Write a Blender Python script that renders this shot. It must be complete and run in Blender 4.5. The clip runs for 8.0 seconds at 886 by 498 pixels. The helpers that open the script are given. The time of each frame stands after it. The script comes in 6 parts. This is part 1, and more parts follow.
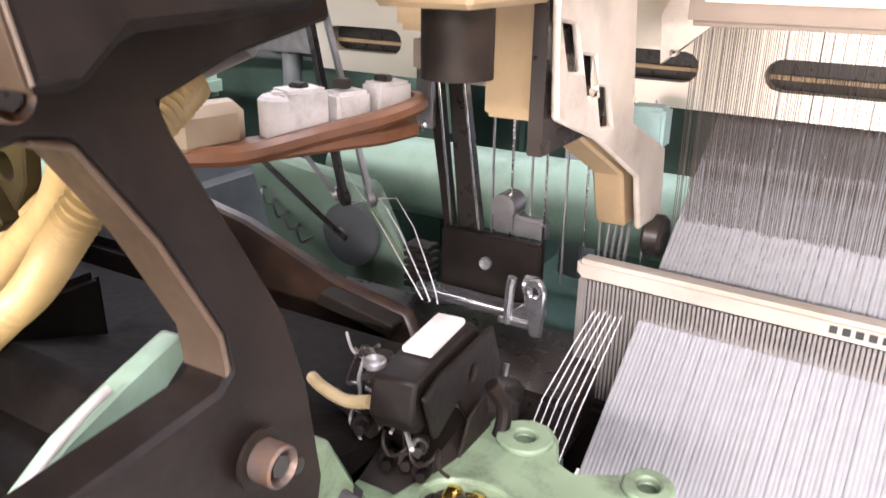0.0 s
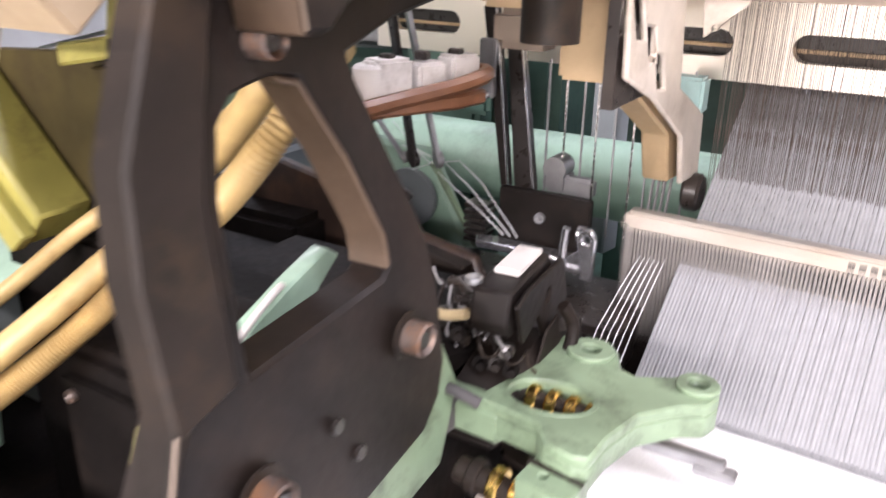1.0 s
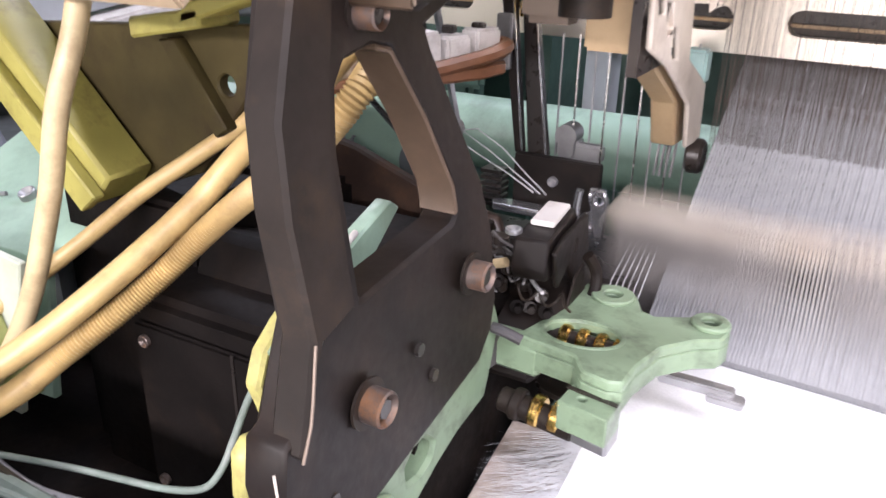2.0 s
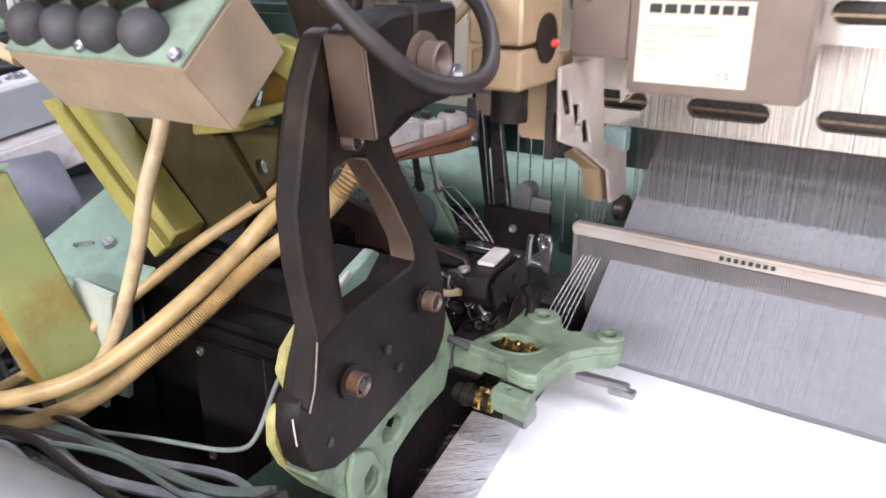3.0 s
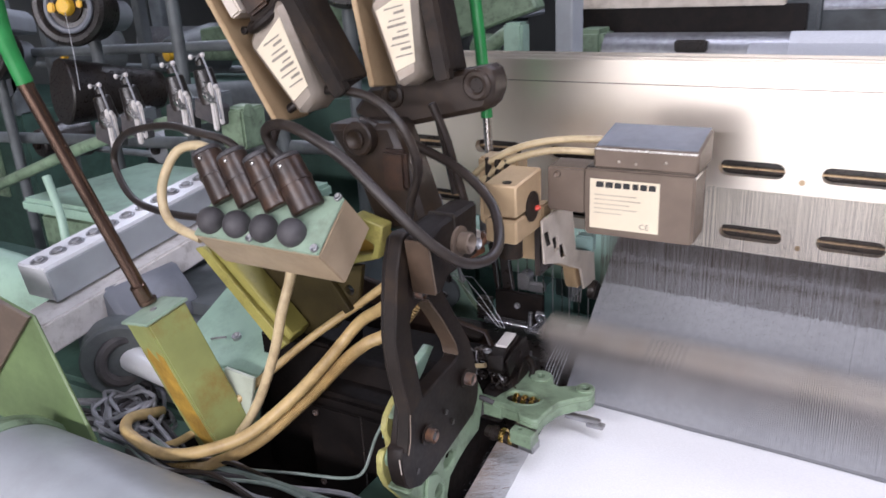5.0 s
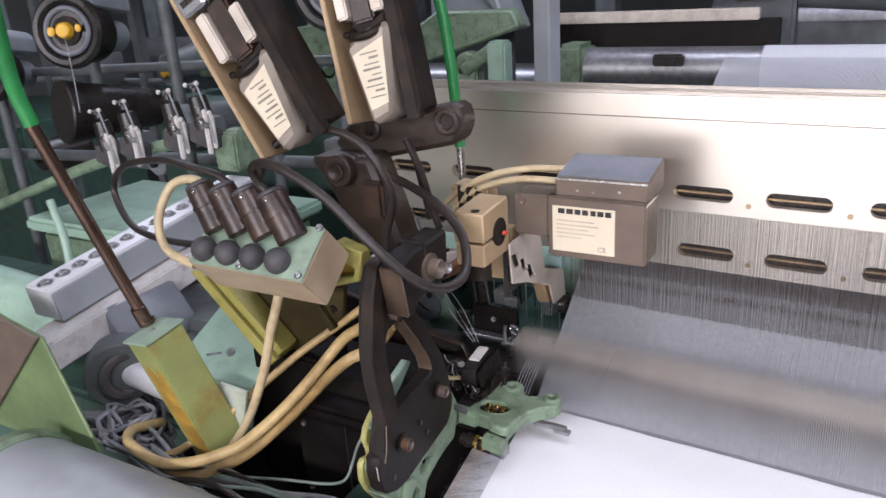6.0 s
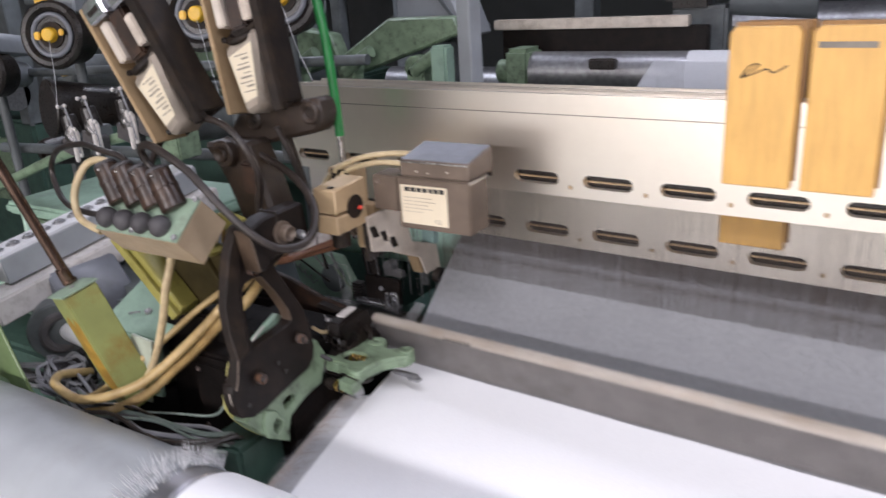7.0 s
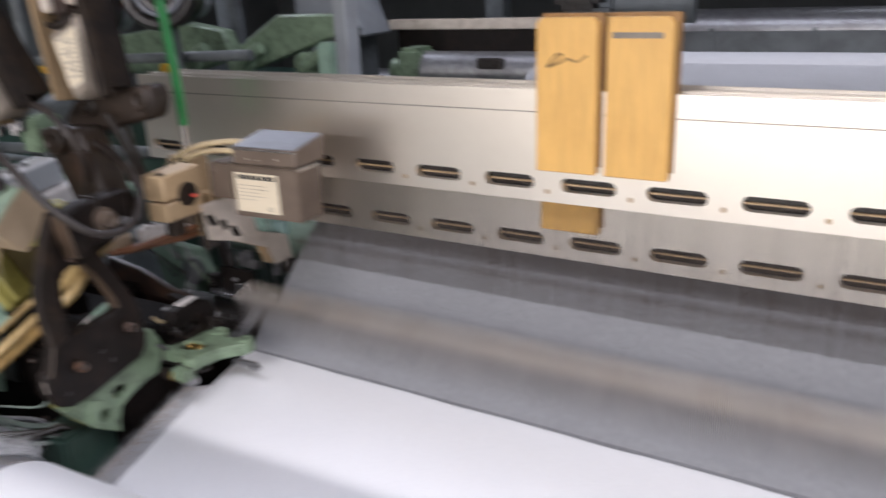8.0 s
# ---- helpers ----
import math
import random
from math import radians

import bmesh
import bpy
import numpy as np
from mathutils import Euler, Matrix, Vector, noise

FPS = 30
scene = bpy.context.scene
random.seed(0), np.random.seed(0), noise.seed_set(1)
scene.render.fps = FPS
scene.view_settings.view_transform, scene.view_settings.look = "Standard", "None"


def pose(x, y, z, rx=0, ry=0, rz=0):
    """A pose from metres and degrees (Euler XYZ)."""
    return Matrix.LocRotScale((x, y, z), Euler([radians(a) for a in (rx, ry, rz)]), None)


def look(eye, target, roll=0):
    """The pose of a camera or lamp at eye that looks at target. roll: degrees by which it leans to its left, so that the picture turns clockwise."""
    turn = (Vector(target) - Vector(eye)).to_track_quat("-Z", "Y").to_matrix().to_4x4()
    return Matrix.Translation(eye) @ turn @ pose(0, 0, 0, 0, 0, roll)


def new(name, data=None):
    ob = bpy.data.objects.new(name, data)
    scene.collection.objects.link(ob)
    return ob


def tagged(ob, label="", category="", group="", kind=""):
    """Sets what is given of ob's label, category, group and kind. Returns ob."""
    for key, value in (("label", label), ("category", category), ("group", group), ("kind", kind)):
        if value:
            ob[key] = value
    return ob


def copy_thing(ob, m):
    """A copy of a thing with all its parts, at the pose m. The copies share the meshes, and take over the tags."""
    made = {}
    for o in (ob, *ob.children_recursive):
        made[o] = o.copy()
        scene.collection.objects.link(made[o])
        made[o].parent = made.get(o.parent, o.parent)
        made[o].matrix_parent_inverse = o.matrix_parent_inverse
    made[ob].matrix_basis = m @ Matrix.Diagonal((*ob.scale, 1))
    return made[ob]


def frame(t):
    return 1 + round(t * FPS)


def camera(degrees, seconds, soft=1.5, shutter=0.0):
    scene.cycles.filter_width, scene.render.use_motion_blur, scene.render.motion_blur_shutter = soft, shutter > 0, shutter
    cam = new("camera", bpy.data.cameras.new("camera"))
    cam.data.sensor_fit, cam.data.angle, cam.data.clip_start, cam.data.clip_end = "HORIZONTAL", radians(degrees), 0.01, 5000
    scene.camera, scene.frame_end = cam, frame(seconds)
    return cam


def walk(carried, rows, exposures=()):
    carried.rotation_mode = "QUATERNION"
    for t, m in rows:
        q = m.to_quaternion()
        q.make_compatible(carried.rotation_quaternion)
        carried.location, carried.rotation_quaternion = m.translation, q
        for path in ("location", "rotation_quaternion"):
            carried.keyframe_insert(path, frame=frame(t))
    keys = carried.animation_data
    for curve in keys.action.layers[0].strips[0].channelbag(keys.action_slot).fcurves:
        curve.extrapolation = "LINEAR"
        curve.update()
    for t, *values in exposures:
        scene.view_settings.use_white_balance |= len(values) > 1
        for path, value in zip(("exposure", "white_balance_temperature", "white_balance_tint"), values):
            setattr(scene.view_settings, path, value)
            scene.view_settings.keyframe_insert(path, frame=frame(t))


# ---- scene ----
cam = camera(60.0, 8.0, shutter=0.7)
METRES, EYE, TILT, LEAN, TURN = 1.2, 1.35, -22.0, 0.0, 30.0
PATH = [
    (0, (0.002, -0.005, 1.35), (-0.939, 1.61, 0.638), 0.8),
    (0.5, (0.007, -0.026, 1.342), (-0.928, 1.594, 0.632), 1.5),
    (1, (0.004, -0.083, 1.348), (-0.947, 1.516, 0.615), 0.9),
    (1.5, (-0.001, -0.121, 1.347), (-0.918, 1.472, 0.56), 1.4),
    (1.7, (-0.014, -0.125, 1.346), (-0.901, 1.483, 0.552), 1.5),
    (2.8, (0.074, -0.223, 1.402), (-0.843, 1.398, 0.674), 0.3),
    (3, (0.097, -0.249, 1.417), (-0.846, 1.364, 0.705), 0.2),
    (3.5, (0.12, -0.283, 1.446), (-0.765, 1.375, 0.764), 0.5),
    (4, (0.137, -0.355, 1.521), (-0.768, 1.271, 0.788), -1.9),
    (4.5, (0.174, -0.415, 1.577), (-0.761, 1.208, 0.878), -1.7),
    (5, (0.201, -0.475, 1.61), (-0.754, 1.141, 0.919), -3.1),
    (5.2, (0.21, -0.487, 1.622), (-0.7, 1.16, 0.943), -2.8),
    (6.3, (0.318, -0.521, 1.67), (-0.697, 1.062, 0.989), -4.9),
    (6.5, (0.38, -0.531, 1.676), (-0.68, 1.042, 1.043), -5.0),
    (7, (0.532, -0.543, 1.659), (-0.484, 1.041, 0.982), -3.8),
    (7.5, (0.627, -0.555, 1.656), (-0.408, 1.03, 1.01), -4.3),
    (8, (0.671, -0.489, 1.632), (-0.217, 1.173, 0.961), -2.5),
]
walk(cam, [(t, look(eye, target, roll)) for t, eye, target, roll in PATH],
     exposures=[(0.0, 1.10, 6200, 21), (1.0, 0.97, 6100, 21), (1.7, 0.85, 5950, 21), (3.0, 0.28, 5750, 21), (4.5, -0.17, 5650, 20), (6.5, -0.35, 5750, 19), (7.0, -0.42, 5850, 18), (8.0, -0.65, 5850, 17)])

# ---- light: unseen fluorescent strips, assumed over the weaver's aisle and the machine ----
world = bpy.data.worlds.new("world")
scene.world = world
world.use_nodes = True
world.node_tree.nodes["Background"].inputs[0].default_value = (0.75, 0.8, 0.85, 1)
world.node_tree.nodes["Background"].inputs[1].default_value = 0.02
scene.view_settings.exposure = 0.0
# The strong second lamp is added to brighten the south wall and aluminium bars.
LAMPS = [((1.2, -0.7, 2.75), (2.4, 0.35), 45, (1.0, 0.95, 0.9)), ((0.4, -3.7, 2.5), (5.2, 0.6), 720, (1.0, 0.93, 0.83)), ((-2.2, -0.6, 3.0), (1.6, 0.3), 9, (1.0, 0.98, 0.98)),
         ((0.6, 1.2, 3.2), (2.6, 0.3), 34, (0.98, 0.97, 1.0)), ((-2.6, 2.0, 3.2), (2.0, 0.3), 48, (0.97, 0.98, 1.0)), ((1.8, 3.6, 3.2), (2.4, 0.3), 9, (0.97, 0.98, 1.0))]






# ---- materials ----
def surf(name, col, rough=0.5, metal=0.0, var=0.25, scale=40.0, bump=0.15, dirt=None, dirt_amt=0.5, dirt_scale=9.0, stretch=(1, 1, 1), spec=0.5, fine=6.0, rvar=0.12):
    m = bpy.data.materials.new(name)
    m.use_nodes = True
    nt = m.node_tree
    bs = nt.nodes["Principled BSDF"]
    tc = nt.nodes.new("ShaderNodeTexCoord")
    mp = nt.nodes.new("ShaderNodeMapping")
    mp.inputs["Scale"].default_value = stretch
    nt.links.new(tc.outputs["Object"], mp.inputs[0])
    n1 = nt.nodes.new("ShaderNodeTexNoise")
    n1.inputs["Scale"].default_value, n1.inputs["Detail"].default_value = scale, 5
    n2 = nt.nodes.new("ShaderNodeTexNoise")
    n2.inputs["Scale"].default_value, n2.inputs["Detail"].default_value = scale * fine, 4
    n3 = nt.nodes.new("ShaderNodeTexNoise")
    n3.inputs["Scale"].default_value, n3.inputs["Detail"].default_value, n3.inputs["Roughness"].default_value = dirt_scale, 7, 0.7
    for n in (n1, n2):
        nt.links.new(mp.outputs[0], n.inputs["Vector"])
    nt.links.new(tc.outputs["Object"], n3.inputs["Vector"])
    r1 = nt.nodes.new("ShaderNodeValToRGB")
    lo = [c * (1 - var) for c in col]
    hi = [min(1, c * (1 + var * 0.7)) for c in col]
    r1.color_ramp.elements[0].position, r1.color_ramp.elements[1].position = 0.3, 0.7
    r1.color_ramp.elements[0].color, r1.color_ramp.elements[1].color = (*lo, 1), (*hi, 1)
    nt.links.new(n1.outputs[0], r1.inputs[0])
    mix = nt.nodes.new("ShaderNodeMix")
    mix.data_type = "RGBA"
    mix.inputs[7].default_value = (*(dirt or [c * 0.35 for c in col]), 1)
    r3 = nt.nodes.new("ShaderNodeValToRGB")
    r3.color_ramp.elements[0].position, r3.color_ramp.elements[1].position = 0.48, 0.74
    r3.color_ramp.elements[1].color = (dirt_amt, dirt_amt, dirt_amt, 1)
    nt.links.new(n3.outputs[0], r3.inputs[0])
    nt.links.new(r3.outputs[0], mix.inputs[0])
    nt.links.new(r1.outputs[0], mix.inputs[6])
    nt.links.new(mix.outputs[2], bs.inputs["Base Color"])
    rr = nt.nodes.new("ShaderNodeMapRange")
    rr.inputs[3].default_value, rr.inputs[4].default_value = max(0.03, rough - rvar), min(1, rough + rvar)
    nt.links.new(n2.outputs[0], rr.inputs[0])
    nt.links.new(rr.outputs[0], bs.inputs["Roughness"])
    bs.inputs["Metallic"].default_value = metal
    bs.inputs["Specular IOR Level"].default_value = spec
    if bump:
        bp = nt.nodes.new("ShaderNodeBump")
        bp.inputs["Strength"].default_value, bp.inputs["Distance"].default_value = bump, 0.0006
        nt.links.new(n2.outputs[0], bp.inputs["Height"])
        nt.links.new(bp.outputs[0], bs.inputs["Normal"])
    return m


GREEN = surf("green_enamel", (0.20, 0.275, 0.18), 0.38, var=0.2, scale=25, dirt=(0.035, 0.038, 0.026), dirt_amt=0.9, dirt_scale=40, bump=0.3)
DKGREEN = surf("dark_green_enamel", (0.05, 0.095, 0.075), 0.5, var=0.25, scale=12, dirt=(0.02, 0.03, 0.02), dirt_amt=0.6)
PALETEAL = surf("pale_teal_plastic", (0.30, 0.44, 0.42), 0.4, var=0.1, scale=40, dirt=(0.15, 0.2, 0.19), dirt_amt=0.5, dirt_scale=40)
MINT = surf("mint_enamel", (0.31, 0.45, 0.35), 0.4, var=0.1, scale=15, dirt=(0.10, 0.125, 0.10), dirt_amt=0.65)
PALEWING = surf("pale_green_grey_paint", (0.40, 0.44, 0.36), 0.45, var=0.12, scale=18, dirt=(0.2, 0.2, 0.15), dirt_amt=0.6, dirt_scale=20)
YGREEN = surf("yellow_green_paint", (0.32, 0.29, 0.075), 0.45, var=0.18, scale=20, dirt=(0.06, 0.035, 0.012), dirt_amt=0.95, dirt_scale=20)
OILYOLIVE = surf("oily_olive_paint", (0.040, 0.031, 0.011), 0.55, var=0.4, scale=18, dirt=(0.018, 0.011, 0.006), dirt_amt=1.0, dirt_scale=26, spec=0.15)
OLIVE = surf("pale_green_paint", (0.255, 0.28, 0.10), 0.4, var=0.15, scale=20, dirt=(0.22, 0.1, 0.012), dirt_amt=0.85, dirt_scale=16)
BLACK = surf("oily_black_steel", (0.0105, 0.0076, 0.0066), 0.5, var=0.35, scale=30, dirt=(0.030, 0.019, 0.013), dirt_amt=0.55, dirt_scale=22, bump=0.25, spec=0.22)
BROWNED = surf("browned_steel", (0.016, 0.0115, 0.009), 0.55, metal=0.1, var=0.35, scale=40, dirt=(0.09, 0.056, 0.03), dirt_amt=0.35, dirt_scale=30, spec=0.25)
# Browned steel made tanner: light on the arm's edges is put into the colour.
RIBTAN = surf("lit_brown_steel", (0.085, 0.056, 0.036), 0.45, metal=0.3, var=0.3, scale=40, dirt=(0.05, 0.032, 0.022), dirt_amt=0.6, dirt_scale=26)
# Black plastic; also serves as painted shade behind slots and in holes.
GLOSSBLACK = surf("black_plastic_and_slot_shade", (0.020, 0.0165, 0.015), 0.3, var=0.3, scale=30, dirt=(0.07, 0.048, 0.034), dirt_amt=0.35)
RUBBER = surf("dusty_rubber", (0.055, 0.051, 0.055), 0.6, var=0.3, scale=50, dirt=(0.16, 0.14, 0.13), dirt_amt=0.5)
CABLE = surf("brown_black_cable", (0.020, 0.0145, 0.012), 0.42, var=0.3, scale=60, dirt=(0.065, 0.046, 0.034), dirt_amt=0.5, dirt_scale=25)
STEEL = surf("bright_steel", (0.62, 0.6, 0.58), 0.25, metal=1.0, var=0.12, scale=60, dirt=(0.25, 0.22, 0.2), dirt_amt=0.4)
GREYSTEEL = surf("grey_steel", (0.36, 0.36, 0.37), 0.38, metal=0.8, var=0.2, scale=60, dirt=(0.14, 0.12, 0.11), dirt_amt=0.5)
ALU = surf("anodised_aluminium", (0.90, 0.84, 0.745), 0.31, metal=0.95, var=0.012, scale=5, bump=0.0, dirt=(0.62, 0.55, 0.46), dirt_amt=0.22, dirt_scale=5, stretch=(0.3, 6, 6), rvar=0.03)
ALUDARK = surf("dull_aluminium", (0.33, 0.33, 0.35), 0.35, metal=0.9, var=0.08, scale=8, bump=0.05, stretch=(0.3, 8, 8))
CAST = surf("beige_cast_metal", (0.46, 0.335, 0.195), 0.42, metal=0.25, var=0.12, scale=40, dirt=(0.2, 0.13, 0.07), dirt_amt=0.55, dirt_scale=20)
CASTPALE = surf("pale_cast_metal", (0.66, 0.59, 0.51), 0.45, metal=0.3, var=0.1, scale=40, dirt=(0.25, 0.18, 0.12), dirt_amt=0.55, dirt_scale=24)
BEIGEBOX = surf("beige_housing", (0.40, 0.31, 0.21), 0.5, var=0.1, scale=30, dirt=(0.25, 0.17, 0.1), dirt_amt=0.5, dirt_scale=14)
GREYBEIGE = surf("grey_beige_metal", (0.33, 0.285, 0.235), 0.45, metal=0.35, var=0.12, scale=30, dirt=(0.16, 0.11, 0.07), dirt_amt=0.6, dirt_scale=20)
BROWNBOX = surf("brown_grey_housing", (0.16, 0.122, 0.093), 0.45, metal=0.3, var=0.15, scale=30, dirt=(0.12, 0.09, 0.07), dirt_amt=0.5)
LABEL = surf("cream_label", (0.68, 0.60, 0.45), 0.5, var=0.05, scale=30, bump=0.0, dirt=(0.55, 0.45, 0.3), dirt_amt=0.3)
INK = surf("black_ink", (0.02, 0.02, 0.02), 0.6, bump=0)
PALEINK = surf("faded_ink", (0.25, 0.22, 0.18), 0.6, bump=0)
WOOD = surf("varnished_orange_wood", (0.68, 0.40, 0.11), 0.4, var=0.12, scale=22, dirt=(0.48, 0.25, 0.06), dirt_amt=0.35, dirt_scale=10, stretch=(6, 6, 0.7))
WOODSIDE = surf("brown_wood_edge", (0.3, 0.16, 0.05), 0.5, var=0.2, scale=22, stretch=(6, 6, 0.7))
CLOTH = surf("white_cloth", (0.78, 0.785, 0.81), 0.85, var=0.06, scale=700, bump=0.35, dirt=(0.72, 0.73, 0.76), dirt_amt=0.3, dirt_scale=12, fine=2.0, spec=0.15)
YARN = surf("white_yarn", (0.60, 0.605, 0.625), 0.8, var=0.06, scale=200, bump=0, dirt=(0.6, 0.6, 0.62), dirt_amt=0.3, spec=0.2)
# White yarn darkened: shade of thread gaps and reed wires is in the colour.
WARP = surf("gap_shaded_warp_yarn", (0.27, 0.274, 0.29), 0.75, var=0.08, scale=120, bump=0, dirt=(0.21, 0.21, 0.225), dirt_amt=0.5, dirt_scale=14, spec=0.2)
WIRE = surf("heald_wire_steel", (0.088, 0.072, 0.062), 0.5, metal=0.0, var=0.3, scale=14, bump=0, dirt=(0.055, 0.044, 0.038), dirt_amt=0.5, dirt_scale=20, stretch=(40, 1, 0.6), spec=0.2)
HOSE = surf("yellowed_hose", (0.44, 0.315, 0.135), 0.4, var=0.18, scale=40, dirt=(0.16, 0.09, 0.035), dirt_amt=0.8, dirt_scale=25)
CREAM = surf("cream_hose", (0.50, 0.40, 0.235), 0.4, var=0.15, scale=40, dirt=(0.2, 0.13, 0.07), dirt_amt=0.75, dirt_scale=25)
GREYCABLE = surf("grey_cable", (0.27, 0.27, 0.29), 0.5, var=0.2, scale=50, dirt=(0.1, 0.09, 0.085), dirt_amt=0.6, dirt_scale=30)
GREENGREY = surf("dusty_green_cable", (0.16, 0.20, 0.175), 0.6, var=0.25, scale=50, dirt=(0.30, 0.31, 0.30), dirt_amt=0.5, dirt_scale=40)
PIPEGREY = surf("blue_grey_paint", (0.33, 0.35, 0.37), 0.4, var=0.08, scale=15, dirt=(0.22, 0.21, 0.2), dirt_amt=0.4)
DUST = surf("lint_grey", (0.35, 0.34, 0.35), 0.9, var=0.3, scale=80, bump=0.5)
RUST = surf("rusty_bolt", (0.11, 0.085, 0.075), 0.42, metal=0.4, var=0.4, scale=90, dirt=(0.27, 0.11, 0.03), dirt_amt=0.85, dirt_scale=75)
BRASS = surf("brass", (0.75, 0.5, 0.15), 0.25, metal=1.0, var=0.15, scale=60)
COPPERY = surf("brown_plastic", (0.22, 0.095, 0.045), 0.35, var=0.25, scale=50, dirt=(0.1, 0.05, 0.03), dirt_amt=0.5)
WHITEPLASTIC = surf("white_plastic", (0.66, 0.63, 0.61), 0.4, var=0.08, scale=40, dirt=(0.22, 0.18, 0.15), dirt_amt=0.6, dirt_scale=45)
YELLOW = surf("yellow_plastic", (0.85, 0.5, 0.03), 0.35, var=0.08, scale=30)
RED = surf("red_plastic", (0.7, 0.06, 0.03), 0.35, bump=0)
YELLOWED = surf("chipped_yellow_paint", (0.40, 0.375, 0.125), 0.45, var=0.2, scale=30, dirt=(0.16, 0.12, 0.06), dirt_amt=0.9, dirt_scale=45)
HOSEGREEN = surf("green_hose", (0.03, 0.24, 0.06), 0.35, var=0.15, scale=40)
COPPERROD = surf("bronzed_rod", (0.2, 0.13, 0.1), 0.22, metal=0.9, var=0.25, scale=20)
FLOOR = surf("factory_floor", (0.10, 0.105, 0.10), 0.5, var=0.25, scale=3, dirt=(0.06, 0.07, 0.06), dirt_amt=0.6, dirt_scale=1.2)
WALL = surf("factory_wall", (0.2, 0.21, 0.205), 0.8, var=0.12, scale=2, dirt=(0.14, 0.16, 0.15), dirt_amt=0.5, dirt_scale=0.9)
# Pale only so the unseen south wall reflects light into the heald bars.
BOUNCEWALL = surf("pale_bounce_wall", (0.72, 0.70, 0.66), 0.8, var=0.08, scale=2, dirt=(0.5, 0.48, 0.44), dirt_amt=0.3, dirt_scale=0.9)
RAILWHITE = surf("pale_anodised_rail", (0.72, 0.72, 0.74), 0.4, metal=0.15, var=0.06, scale=20, dirt=(0.4, 0.39, 0.38), dirt_amt=0.4, dirt_scale=14)
REEDCAP = surf("worn_reed_cap", (0.53, 0.485, 0.43), 0.42, metal=0.35, var=0.2, scale=14, dirt=(0.30, 0.20, 0.12), dirt_amt=0.45, dirt_scale=9, stretch=(0.5, 4, 4))
CHROME = surf("polished_fitting", (0.62, 0.62, 0.65), 0.22, metal=0.9, var=0.12, scale=80, dirt=(0.2, 0.18, 0.18), dirt_amt=0.45, dirt_scale=60)
RUSTSTAIN = surf("rust_stain", (0.36, 0.22, 0.03), 0.55, var=0.4, scale=40, dirt=(0.13, 0.06, 0.015), dirt_amt=0.7, dirt_scale=30)
OILBLACK = surf("oil_soaked_black", (0.006, 0.0046, 0.0042), 0.7, var=0.4, scale=30, dirt=(0.022, 0.014, 0.01), dirt_amt=0.6, dirt_scale=14, bump=0.35, spec=0.1)
FADEDINK = surf("washed_out_ink", (0.5, 0.44, 0.34), 0.6, bump=0)
REEDWIRE = surf("oily_reed_wire", (0.27, 0.25, 0.24), 0.4, metal=0.4, var=0.15, scale=30, bump=0)
BROWNCORE = surf("brown_oily_core", (0.034, 0.021, 0.016), 0.36, var=0.4, scale=40, dirt=(0.10, 0.048, 0.02), dirt_amt=0.5, dirt_scale=40)
YOKEBROWN = surf("oily_cast_brown", (0.030, 0.020, 0.014), 0.48, var=0.4, scale=30, dirt=(0.07, 0.04, 0.02), dirt_amt=0.6, dirt_scale=24, bump=0.5)
MOTORGREY = surf("dark_motor_grey", (0.19, 0.20, 0.23), 0.4, var=0.15, scale=20, dirt=(0.06, 0.06, 0.06), dirt_amt=0.5)
DIRTYMINT = surf("dirty_mint_sheet", (0.27, 0.36, 0.27), 0.5, var=0.2, scale=25, dirt=(0.1, 0.1, 0.07), dirt_amt=0.6, dirt_scale=22)
TAN = surf("tan_waste_cloth", (0.42, 0.36, 0.32), 0.85, var=0.25, scale=180, bump=0.4, dirt=(0.2, 0.15, 0.12), dirt_amt=0.5, dirt_scale=30)
CEIL = surf("ceiling_paint", (0.22, 0.225, 0.22), 0.9, var=0.1, scale=2)
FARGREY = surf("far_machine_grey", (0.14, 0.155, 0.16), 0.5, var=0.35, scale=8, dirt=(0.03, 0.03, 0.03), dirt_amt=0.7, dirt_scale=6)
COVERGREEN = surf("moss_green_paint", (0.14, 0.2, 0.085), 0.45, var=0.15, scale=12, dirt=(0.06, 0.08, 0.04), dirt_amt=0.5)
TUBE = bpy.data.materials.new("lamp_tube")
TUBE.use_nodes = True
TUBE.node_tree.nodes["Principled BSDF"].inputs["Emission Color"].default_value = (1, 0.97, 0.92, 1)
TUBE.node_tree.nodes["Principled BSDF"].inputs["Emission Strength"].default_value = 4


# ---- mesh helpers ----
def bevel(bm, w, seg=2):
    if w:
        es = [e for e in bm.edges if len(e.link_faces) == 2 and e.calc_face_angle(0) > 0.6]
        bmesh.ops.bevel(bm, geom=es, offset=w, segments=seg, affect="EDGES", clamp_overlap=True)
    return bm


def box(x0, x1, y0, y1, z0, z1, bev=0.0015):
    bm = bmesh.new()
    bmesh.ops.create_cube(bm, size=1, matrix=Matrix.Translation(((x0 + x1) / 2, (y0 + y1) / 2, (z0 + z1) / 2)) @ Matrix.Diagonal((x1 - x0, y1 - y0, z1 - z0, 1)))
    return bevel(bm, bev)


def put3(axis, a, b, c):
    return {"x": (c, a, b), "y": (a, c, b), "z": (a, b, c)}[axis]


